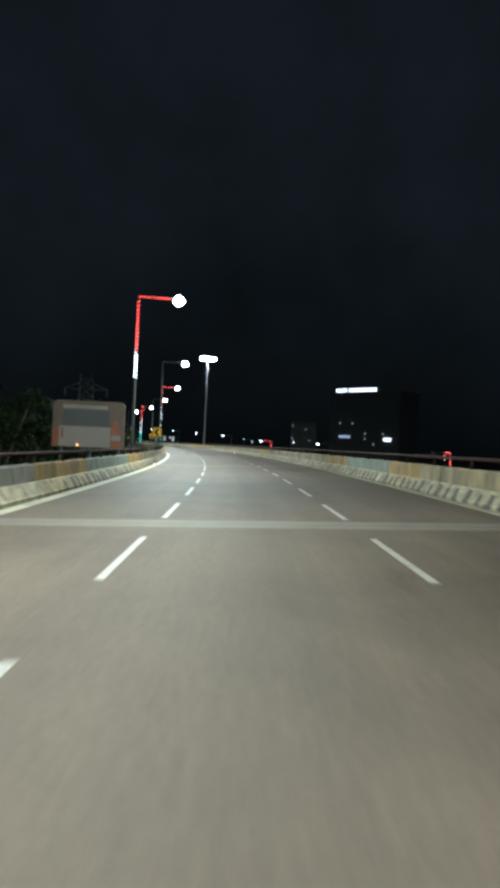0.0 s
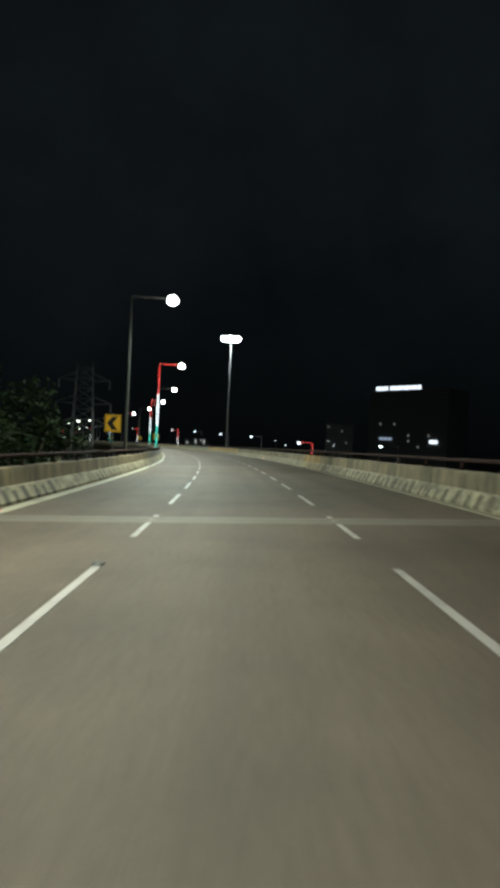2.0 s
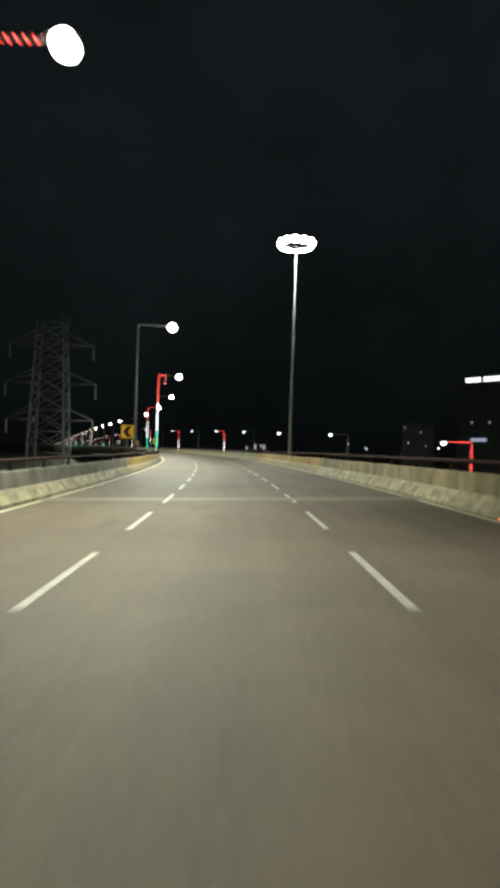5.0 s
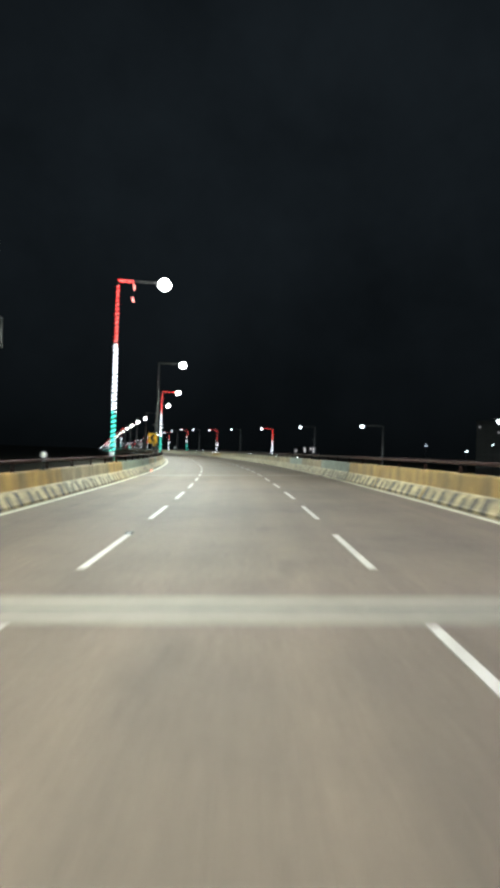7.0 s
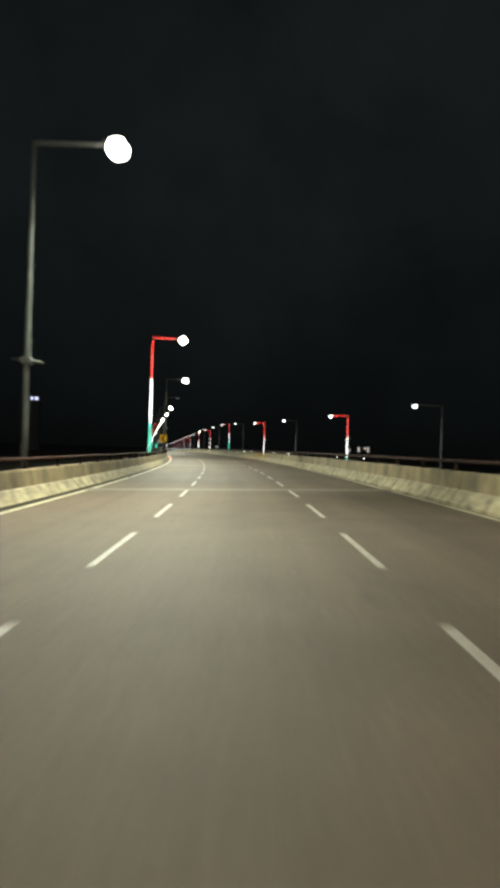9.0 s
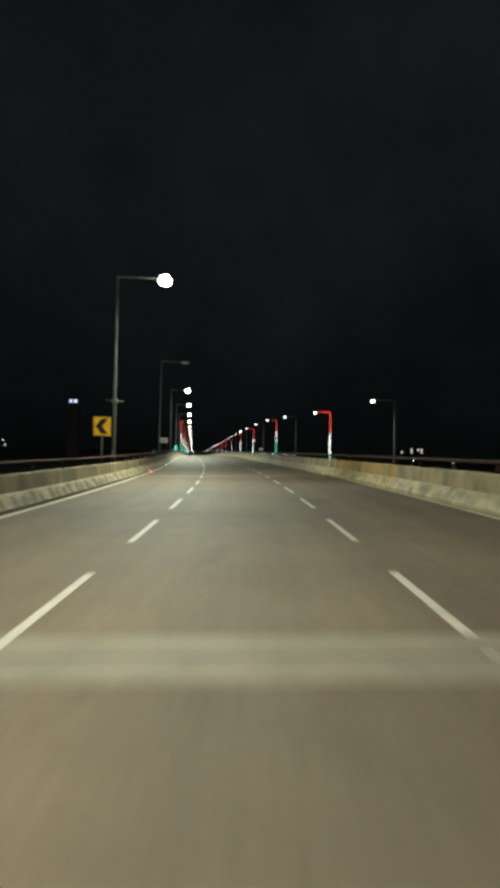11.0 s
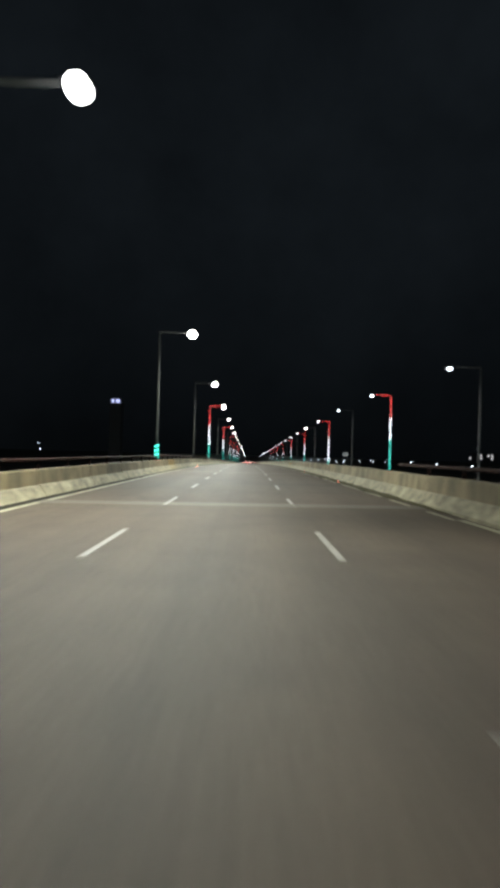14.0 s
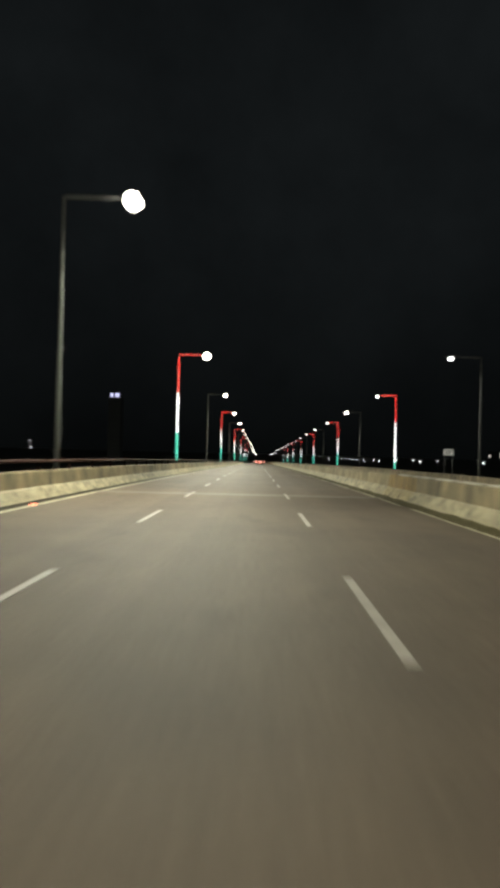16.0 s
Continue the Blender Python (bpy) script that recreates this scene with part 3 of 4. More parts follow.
def lamp_meshes():
    bm = bmesh.new()
    tube(bm, [(0, 0, z) for z in (0.02, 2, 4, 6, 8, POLE_TOP)], [radius(z) for z in (0, 2, 4, 6, 8, POLE_TOP)], 12)
    LAMP_MESH["pole"] = mesh("pole", bm, GALVANISED)
    bm = bmesh.new()
    box(bm, -0.22, 0.22, -0.22, 0.22, -0.02, 0.025, 0.006)
    LAMP_MESH["base_plate"] = mesh("base_plate", bm, GALVANISED)
    LAMP_MESH["access_door"] = mesh("access_door", a_box(-0.05, 0.05, -0.104, -0.08, 1.1, 1.5, bevel=0.004), DARK_METAL)
    bm = bmesh.new()
    tube(bm, [(0, 0, POLE_TOP - 0.12), (0.02, 0, POLE_TOP - 0.03), (0.1, 0, POLE_TOP), (ARM - 0.3, 0, POLE_TOP)], [0.06, 0.058, 0.05, 0.04], 10)
    LAMP_MESH["arm"] = mesh("arm", bm, GALVANISED)
    bm = bmesh.new()
    box(bm, ARM - 0.40, ARM + 0.38, -0.17, 0.17, POLE_TOP - 0.05, POLE_TOP + 0.06, 0.035)
    for k in range(5):
        box(bm, ARM - 0.15 + 0.1 * k, ARM - 0.12 + 0.1 * k, -0.14, 0.14, POLE_TOP + 0.055, POLE_TOP + 0.10)
    LAMP_MESH["head"] = mesh("head", bm, DARK_METAL)
    # lit lenses are swollen past true size: the glare is built into their shape
    for key, mat in (("warm", LENS_WARM), ("mid", LENS_WARM), ("small", LENS_WARM), ("cool", LENS_COOL), ("off", LENS_OFF)):
        bm = bmesh.new()
        bmesh.ops.create_uvsphere(bm, u_segments=20, v_segments=10, radius=1.0)
        size = {"cool": 0.42, "small": 0.36, "mid": 0.54}.get(key, 0.76)
        deep = 0.12 if key == "off" else 0.38 * size
        for v in bm.verts:
            v.co = Vector((ARM + 0.02 + v.co.x * 0.44 * size, v.co.y * (0.16 if key == "off" else 0.40 * size), POLE_TOP - (0.05 if key == "off" else 0.10) + v.co.z * deep))
        for f in bm.faces:
            f.smooth = True
        LAMP_MESH["lens_" + key] = mesh("lens", bm, mat)
    for key, z0, z1, mat in (("white_long", 1.75, 6.75, LED_WHITE), ("green_base", 1.05, 1.75, LED_GREEN), ("red", 6.75, 9.75, LED_RED), ("white", 3.35, 6.7, LED_WHITE), ("green", 1.05, 3.35, LED_GREEN), ("green_low", 1.0, 1.9, LED_GREEN), ("red_short", 7.3, 9.75, LED_RED), ("white_mid", 4.6, 7.3, LED_WHITE), ("green_tall", 1.05, 4.6, LED_GREEN), ("white_high", 5.2, 6.7, LED_WHITE)):
        pitch, width = {"green_low": (0.30, 0.15), "green": (0.235, 0.075), "green_tall": (0.235, 0.075), "white": (0.225, 0.044), "white_long": (0.225, 0.044), "green_base": (0.235, 0.075), "white_mid": (0.225, 0.044), "white_high": (0.225, 0.044)}.get(key, (0.225, 0.036))
        sag = 0.045 if key == "green_low" else 0.0
        LAMP_MESH["strip_" + key] = mesh("strip", helix(z0, z1, radius(z0) + sag, radius(z1) + sag, pitch, width), mat, CORE.get(mat, mat))
    LAMP_MESH["strip_arm"] = mesh("strip", arm_wrap(0.0, ARM - 0.45, POLE_TOP), LED_RED, LED_RED_CORE)
    bm = arm_wrap(0.0, 0.78, POLE_TOP, pitch=0.07)
    LAMP_MESH["strip_short"] = mesh("strip", bm, LED_RED, LED_RED_CORE)
    for key, a, b in (("bit_high", (0.80, 0.0, POLE_TOP - 0.16), (0.83, 0.0, POLE_TOP - 0.40)), ("bit_low", (0.72, 0.02, POLE_TOP - 0.78), (0.79, 0.0, POLE_TOP - 1.02))):
        LAMP_MESH["strip_" + key] = mesh("strip", tube(bmesh.new(), [a, b], [0.018, 0.024], 6), LED_RED_CORE)
    bm = bmesh.new()
    tube(bm, [(0.78, 0, POLE_TOP + 0.02), (0.83, 0.01, POLE_TOP - 0.4), (0.72, 0.02, POLE_TOP - 0.78), (0.80, 0, POLE_TOP - 1.08)], 0.010, 5)
    LAMP_MESH["cable"] = mesh("cable", bm, DARK_METAL)


lamp_meshes()
STRIPS = {"pale": ("red", "white_long", "green_base", "arm"), "full": ("red", "white", "green", "arm"), "even": ("red_short", "white_mid", "green_tall", "arm"), "upper": ("red", "white_high", "arm"), "low": ("green_low",), "loose": ("red", "white", "green", "short", "bit_high", "bit_low"),
          "top": ("red", "arm"), "hook": ("red", "short", "bit_high", "bit_low"), "none": (), "bracket": ()}
STRIP_WORDS = {"red": "glowing red light strip", "red_short": "glowing red light strip", "white_mid": "glowing white light strip", "green_tall": "glowing green light strip", "arm": "glowing red light strip", "short": "glowing red light strip", "bit_high": "lit bit of the loose red strip", "bit_low": "lit bit of the loose red strip", "white": "glowing white light strip", "white_long": "glowing white light strip", "green_base": "glowing green light strip", "white_high": "glowing white light strip",
               "green": "glowing green light strip", "green_low": "glowing green light strip"}
LAMP_LABEL = {"pale": "steel street lamp wrapped in red and long white light strips", "even": "steel street lamp wrapped in red, white and long green light strips", "full": "tall steel street lamp wrapped in red, white and green light strips", "upper": "steel street lamp whose light strips glow only in the upper half",
              "low": "steel street lamp with a green light strip at its foot", "loose": "street lamp wrapped in red, white and green strips, one hanging loose",
              "top": "steel street lamp with a red light strip at its top", "hook": "street lamp with a red strip, its end hanging loose", "none": "bare tall steel street lamp with a long arm", "bracket": "bare steel street lamp with a small crossbar on its pole"}
prototype = {}


def street_lamp(strips, lens, m, group):
    """A lamp with its arm along its own x."""
    key = (strips, lens)
    if key in prototype:
        ob = copy_thing(prototype[key], m)
        return tagged(ob, group=group)
    label = LAMP_LABEL[strips] + (", unlit" if lens == "off" else "")
    ob = thing("street_lamp", label, "street lamp", group, m=m)
    part("base_plate", LAMP_MESH["base_plate"], None, ob)
    part("pole", LAMP_MESH["pole"], None, ob)
    part("access_door", LAMP_MESH["access_door"], None, ob)
    part("arm", LAMP_MESH["arm"], None, ob)
    head = part("head", LAMP_MESH["head"], None, ob, "dark metal lamp head")
    part("lens", LAMP_MESH["lens_" + lens], None, head, "unlit lamp lens" if lens == "off" else "glowing lamp lens swollen to include its glare")
    for s in STRIPS[strips]:
        part("light_strip", LAMP_MESH["strip_" + s], None, ob, STRIP_WORDS[s])
    if strips in ("loose", "hook"):
        part("cable", LAMP_MESH["cable"], None, ob, "loose hanging cable of the strip")
    if strips == "loose":
        part("junction_box", a_box(-0.11, 0.11, -0.24, -0.10, 1.12, 1.36, bevel=0.015), SIGN_WHITE, ob, "small white junction box")
    if strips == "bracket":
        bm = bmesh.new()
        tube(bm, [(-0.42, 0, 3.88), (0.42, 0, 3.80)], 0.045, 8)
        box(bm, -0.13, 0.13, -0.13, 0.13, 3.74, 3.94, 0.02)
        part("crossbar", bm, GALVANISED, ob, "small steel crossbar")
    prototype[key] = ob
    return ob


# the left row: station, strips, lens
LEFT_ROW = [(-30.0, "none", "warm"), (-1.0, "none", "warm"), (28.7, "upper", "warm"), (57.7, "none", "warm"), (87.9, "full", "warm"), (117.7, "none", "warm"), (147.7, "loose", "warm"), (177.35, "bracket", "warm"), (208.0, "full", "warm"), (237.3, "bracket", "warm"), (266.8, "none", "off"), (296.3, "none", "warm"), (325.8, "low", "warm"), (355.9, "none", "warm"), (386.6, "full", "warm"), (417.2, "none", "mid"), (447.9, "full", "mid"), (478.7, "none", "mid")]
for k in range(24):
    LEFT_ROW.append((478.7 + 30.3 * (k + 1), "full" if k in (0, 2, 4, 6) else "none", "small"))
for s, strips, lens in LEFT_ROW:
    street_lamp(strips, lens, road_pose(s, -6.01, 0.0), "lamps along the left side of the flyover")
    if lens != "off" and s < 570:
        for tilt in (-50, 50):
            lamp_light("street_lamp_light", road_pose(s, -6.01 + ARM + 0.1, POLE_TOP - 0.55) @ pose(0, 0, 0, tilt, 2, 0), LAMP_WATTS, LAMP_WHITE, cone=144)
# the row beyond the other carriageway
RIGHT_ROW = [(96, "none", "cool"), (122.6, "top", "cool"), (152.4, "none", "cool"), (180, "none", "cool"), (209.4, "none", "cool"), (238.5, "even", "cool"), (268.0, "none", "cool"),
             (297.3, "full", "cool"), (327.7, "none", "cool"), (356.1, "even", "cool"), (382.5, "none", "cool"), (411.2, "pale", "cool"), (437.6, "none", "mid"), (466.1, "full", "cool")]
for k in range(24):
    RIGHT_ROW.append((466.1 + 28.5 * (k + 1), "full" if k in (1, 3, 5, 7, 9) else "none", "cool"))
for s, strips, lens in RIGHT_ROW:
    m = road_pose(s, 17.6 + other_shift(s), other_up(s), turn=180)
    street_lamp(strips, lens, m, "lamps along the opposite carriageway")
    if lens != "off" and 90 < s < 480:
        lamp_light("street_lamp_light", road_pose(s, 17.6 + other_shift(s) - ARM - 0.1, other_up(s) + POLE_TOP - 0.32), LAMP_WATTS * 0.25, (0.95, 1.0, 0.95), across=0.55, along=1.3)


# a lone lamp beyond, its head level with this road
street_lamp("hook", "off", pose(28.6, 77.6, GROUND - 0.6, 0, 0, 172) @ Matrix.Diagonal((1, 1, 1.087, 1)), "lamps along the opposite carriageway")


# ---------------------------------------------------------------- high mast
def high_mast(m, top):
    ob = thing("high_mast", "tall grey steel high mast with a ring of glaring floodlights", "high mast light", m=m)
    bm = bmesh.new()
    tube(bm, [(0, 0, 0), (0, 0, 0.6), (0, 0, top * 0.5), (0, 0, top)], [0.27, 0.21, 0.12, 0.06], 14)
    box(bm, -0.5, 0.5, -0.5, 0.5, -0.02, 0.06, 0.01)
    part("mast", bm, GALVANISED, ob)
    bm = bmesh.new()
    ring = [(1.3 * math.cos(t), 1.3 * math.sin(t), top - 0.2) for t in [2 * math.pi * k / 20 for k in range(21)]]
    tube(bm, ring, 0.05, 6)
    for k in range(4):
        t = math.pi * k / 2
        tube(bm, [(0, 0, top - 0.2), (1.3 * math.cos(t), 1.3 * math.sin(t), top - 0.2)], 0.04, 6)
    part("lamp_ring", bm, DARK_METAL, ob, "steel carrier ring")
    bm = bmesh.new()
    tube(bm, [(0, 0, top), (0, 0, top + 0.25), (0, 0, top + 0.35)], [0.22, 0.2, 0.04], 12)
    part("mast_cap", bm, DARK_METAL, ob)
    body = mesh("floodlight", a_box(-0.30, 0.30, -0.14, 0.14, -0.16, 0.16, bevel=0.03), DARK_METAL)
    # the glowing glass is swollen past the housing, to the spread of its glare
    bm = bmesh.new()
    bmesh.ops.create_uvsphere(bm, u_segments=16, v_segments=8, radius=1.0)
    for v in bm.verts:
        v.co = Vector((v.co.x * 0.36, v.co.y * 0.18 + 0.13, v.co.z * 0.32 - 0.06))
    lens = mesh("lens", bm, LENS_FLOOD)
    for k in range(12):
        t = 360 * k / 12
        flood = part("floodlight", body, None, ob, "dark floodlight", m=pose(0, 0, top - 0.35, 0, 0, t) @ pose(0, 1.45, 0, -25, 0, 0))
        part("lens", lens, None, flood, "glowing floodlight glass swollen past its housing")
    return ob


MAST_TOP = 20.75
MAST_BASE = -8.6
mast_at = road_pose(131.0, 6.75, 0)
high_mast(pose(mast_at.translation.x, mast_at.translation.y, MAST_BASE), MAST_TOP - MAST_BASE)
lamp_light("high_mast_light", pose(mast_at.translation.x, mast_at.translation.y, MAST_TOP - 0.9), MAST_WATTS, MAST_WHITE, 1.4)


# ---------------------------------------------------------------- signs
def chevron_sign(m):
    ob = thing("chevron_sign", "square yellow bend sign with a black chevron on a steel post", "road sign", "chevron signs on the bend", m=m)
    bm = bmesh.new()
    tube(bm, [(0, 0.06, 0.0), (0, 0.06, 2.97)], 0.038, 10)
    box(bm, -0.1, 0.1, -0.04, 0.16, -0.01, 0.02)
    part("post", bm, GALVANISED, ob)
    plate = part("plate", a_box(-0.40, 0.40, 0.0, 0.02, 2.08, 2.94, bevel=0.008), SIGN_YELLOW, ob, "yellow reflective plate")
    bm = bmesh.new()
    rim = [(-0.37, 2.11), (0.37, 2.11), (0.37, 2.91), (-0.37, 2.91)]
    for a, b in zip(rim, rim[1:] + rim[:1]):
        box(bm, min(a[0], b[0]) - 0.008, max(a[0], b[0]) + 0.008, -0.006, 0.001, min(a[1], b[1]) - 0.008, max(a[1], b[1]) + 0.008)
    part("border", bm, SIGN_BLACK, plate)
    bm = bmesh.new()
    front = [(0.26, 2.85), (-0.03, 2.85), (-0.29, 2.51), (-0.03, 2.17), (0.26, 2.17), (0.0, 2.51)]
    f = bm.faces.new([bm.verts.new((x, -0.008, z)) for x, z in front])
    r = bmesh.ops.extrude_face_region(bm, geom=[f])
    bmesh.ops.translate(bm, verts=[v for v in r["geom"] if isinstance(v, bmesh.types.BMVert)], vec=(0, 0.009, 0))
    bmesh.ops.recalc_face_normals(bm, faces=bm.faces)
    part("chevron", bm, SIGN_BLACK, plate, "black chevron pointing along the bend")
    return ob


for s in (53.8, 115.0, 173.0, 235.0):
    chevron_sign(road_pose(s, -6.15, 0.0, turn=3))


def notice_board(m, width, height, z):
    ob = thing("notice_board", "white notice board with grey lines of writing on a post", "sign", m=m)
    bm = bmesh.new()
    for x in (-width * 0.42, width * 0.42):
        tube(bm, [(x, 0.05, 0.0), (x, 0.05, z + height)], 0.03, 8)
    part("post", bm, GALVANISED, ob)
    plate = part("plate", a_box(-width / 2, width / 2, 0, 0.02, z, z + height, bevel=0.008), SIGN_WHITE, ob)
    for k, (a, b) in enumerate(((0.12, 0.88), (0.2, 0.8), (0.12, 0.7))):
        zz = z + height * (0.75 - 0.24 * k)
        part("writing", a_box(-width / 2 + a * width, -width / 2 + b * width, -0.005, 0.001, zz - 0.035, zz + 0.035), SIGN_GREY, plate)
    return ob


notice_board(road_pose(279.0, -6.2, 0.0, turn=4), 0.94, 0.56, 2.16)
notice_board(road_pose(391.0, 17.9, other_up(391), turn=-4), 0.85, 0.54, 2.55)


def marker_post(m):
    ob = thing("marker_post", "short post with a white reflective cap on the parapet", "marker post", "marker posts on the parapet", m=m)
    bm = bmesh.new()
    tube(bm, [(0, 0, 0), (0, 0, 0.36)], 0.03, 8)
    box(bm, -0.08, 0.08, -0.08, 0.08, -0.01, 0.015)
    part("post", bm, GALVANISED, ob)
    part("cap", a_box(-0.055, 0.055, -0.045, 0.045, 0.35, 0.52, bevel=0.015), SIGN_WHITE, ob, "white reflective cap")
    return ob


for s in (134.7, 253.7, 296.5):
    marker_post(road_pose(s, -5.60, 0.865))


def hoarding(m):
    """Its face looks back down the road; x across."""
    ob = thing("hoarding", "roadside hoarding with rounded corners, dark above, dirty white below, orange bands", "billboard", m=m)
    bm = bmesh.new()
    outline = [(-3.82, 0.86), (0.0, 0.86)] + [(-0.28 + 0.28 * math.cos(t), 3.08 + 0.28 * math.sin(t)) for t in [math.pi * k / 12 for k in range(7)]]
    outline += [(-3.54 + 0.28 * math.cos(t), 3.08 + 0.28 * math.sin(t)) for t in [math.pi * k / 12 for k in range(6, 13)]]
    f = bm.faces.new([bm.verts.new((x, 0.0, z)) for x, z in outline])
    r = bmesh.ops.extrude_face_region(bm, geom=[f])
    bmesh.ops.translate(bm, verts=[v for v in r["geom"] if isinstance(v, bmesh.types.BMVert)], vec=(0, 0.14, 0))
    bmesh.ops.recalc_face_normals(bm, faces=bm.faces)
    part("board", bm, POSTER_TAN, ob, "tan board with rounded upper corners")
    part("poster_dark", a_box(-3.30, -0.78, -0.008, 0.001, 2.02, 2.86), POSTER_DARK, ob, "dark grey field")
    part("poster_white", a_box(-3.46, -0.72, -0.006, 0.001, 0.90, 1.98), POSTER_WHITE, ob, "dirty white field")
    part("poster_band", a_box(-3.30, -0.9, -0.006, 0.001, 2.94, 3.14), POSTER_WHITE, ob, "pale dirty band")
    for z0, z1, x0, x1 in ((1.96, 2.34, -0.62, -0.34), (1.58, 1.94, -0.68, -0.22), (0.90, 1.26, -0.68, -0.14)):
        part("poster_orange", a_box(x0, x1, -0.010, 0.001, z0, z1, bevel=0.004), POSTER_ORANGE, ob, "orange band of the picture")
    part("poster_light", a_box(-0.68, -0.18, -0.010, 0.001, 1.28, 1.56, bevel=0.004), POSTER_WHITE, ob, "pale band of the picture")
    part("poster_orange", a_box(-3.78, -3.50, -0.010, 0.001, 0.92, 1.86, bevel=0.004), POSTER_ORANGE, ob, "orange strip")
    part("poster_light", a_box(-3.36, -3.22, -0.010, 0.001, 1.36, 1.88, bevel=0.004), POSTER_ORANGE, ob, "small orange strip")
    for x in (-3.4, -1.85, -0.3):
        bm = bmesh.new()
        tube(bm, [(x, 0.24, GROUND - 0.6), (x, 0.24, 3.2)], 0.09, 8)
        part("post", bm, DARK_METAL, ob)
    bm = bmesh.new()
    bmesh.ops.create_uvsphere(bm, u_segments=10, v_segments=6, radius=0.07, matrix=Matrix.Translation((-2.45, -0.08, 0.98)))
    part("small_lamp", bm, AMBER_GLOW, ob, "small lit yellow lamp")
    return ob


hoarding(pose(-6.75, 26.0, 0, 0, 0, 2))


# ---------------------------------------------------------------- red road studs by the edge lines
bm = bmesh.new()
box(bm, -0.065, 0.065, -0.05, 0.05, 0.0, 0.034, 0.008)
stud_body = mesh("stud_body", bm, GALVANISED)
stud_lens = {True: mesh("stud_lens", a_box(-0.055, 0.055, -0.058, -0.044, 0.004, 0.030, bevel=0.004), STUD_GLOW),
             False: mesh("stud_lens", a_box(-0.055, 0.055, -0.058, -0.044, 0.004, 0.030, bevel=0.004), STUD_DARK)}
LIT_STUDS = (35.3, 87.3, 124.9, 159.9, 243.9, 247.5, 265.3, 281.5, 314.7, 334.4, 351.7, 367.4)
for s, lat in [(s, -5.2) for s in (35.3, 66.0, 124.9, 159.9, 191.0, 247.5, 265.3, 281.5, 315.0, 351.7)] + [(s, 5.44) for s in (30.0, 70.9, 87.3, 122.0, 180.0, 243.9, 292.0)] + [(314.7, 5.30), (334.4, 5.30), (367.4, 5.30)]:
    lit = s in LIT_STUDS
    ob = thing("road_stud", "small road stud with a glowing red lens beside the edge line" if lit else "small road stud with an unlit red lens beside the edge line", "road stud", "red road studs", m=road_pose(s, lat, 0.004))
    part("stud_body", stud_body, None, ob)
    part("stud_lens", stud_lens[lit], None, ob, "glowing red lens" if lit else "unlit red lens")


# pale reflective studs on the lane lines
lane_lens = mesh("stud_lens", a_box(-0.045, 0.045, -0.056, -0.044, 0.004, 0.020), SIGN_WHITE)
for k in (12, 14, 15, 18, 22, 27, 33):
    ob = thing("road_stud", "small pale reflective road stud at the end of a lane dash", "road stud", "pale lane studs", m=road_pose(ends[k] + 0.12, -1.75, 0.004))
    part("stud_body", stud_body, None, ob)
    part("stud_lens", lane_lens, None, ob, "white reflective lens")


# ---------------------------------------------------------------- power pylon
def pylon(m, height, foot, waist):
    ob = thing("pylon", "dim grey steel lattice power pylon beyond the flyover", "pylon", m=m)

    def half(z):
        return foot + (waist - foot) * z / height

    for sx in (-1, 1):
        for sy in (-1, 1):
            bm = bmesh.new()
            zs = [0, height * 0.28, height * 0.55, height * 0.8, height]
            tube(bm, [(sx * half(z), sy * half(z), z) for z in zs], [0.16, 0.15, 0.13, 0.10, 0.06], 6)
            part("leg", bm, PYLON_STEEL, ob)
    bm = bmesh.new()
    levels = [height * q for q in (0, 0.12, 0.24, 0.35, 0.45, 0.55, 0.63, 0.71, 0.79, 0.87, 0.95)]
    for za, zb in zip(levels, levels[1:]):
        a, b = half(za), half(zb)
        for k in range(4):
            ca = [(-a, -a), (a, -a), (a, a), (-a, a)]
            cb = [(-b, -b), (b, -b), (b, b), (-b, b)]
            tube(bm, [(*ca[k], za), (*cb[(k + 1) % 4], zb)], 0.05, 4)
            tube(bm, [(*ca[(k + 1) % 4], za), (*cb[k], zb)], 0.05, 4)
            tube(bm, [(*cb[k], zb), (*cb[(k + 1) % 4], zb)], 0.05, 4)
    part("bracing", bm, PYLON_STEEL, ob)
    for z, reach in ((height * 0.50, 3.2), (height * 0.67, 3.6), (height * 0.85, 3.4)):
        w = half(z)
        for side in (-1, 1):
            bm = bmesh.new()
            tip = (side * (w + reach), 0, z + 0.2)
            for y in (-w, w):
                tube(bm, [(side * w, y, z), tip], 0.06, 5)
                tube(bm, [(side * w, y, z + 1.6), tip], 0.06, 5)
            part("crossarm", bm, PYLON_STEEL, ob)
            bm = bmesh.new()
            tube(bm, [tip, (tip[0], 0, z - 1.6)], [0.06, 0.09], 6)
            part("insulator", bm, DARK_GLASS, ob)
    return ob


pylon(pose(-40.0, 147.0, GROUND - 0.6, 0, 0, 14), 26.5, 2.5, 1.5)


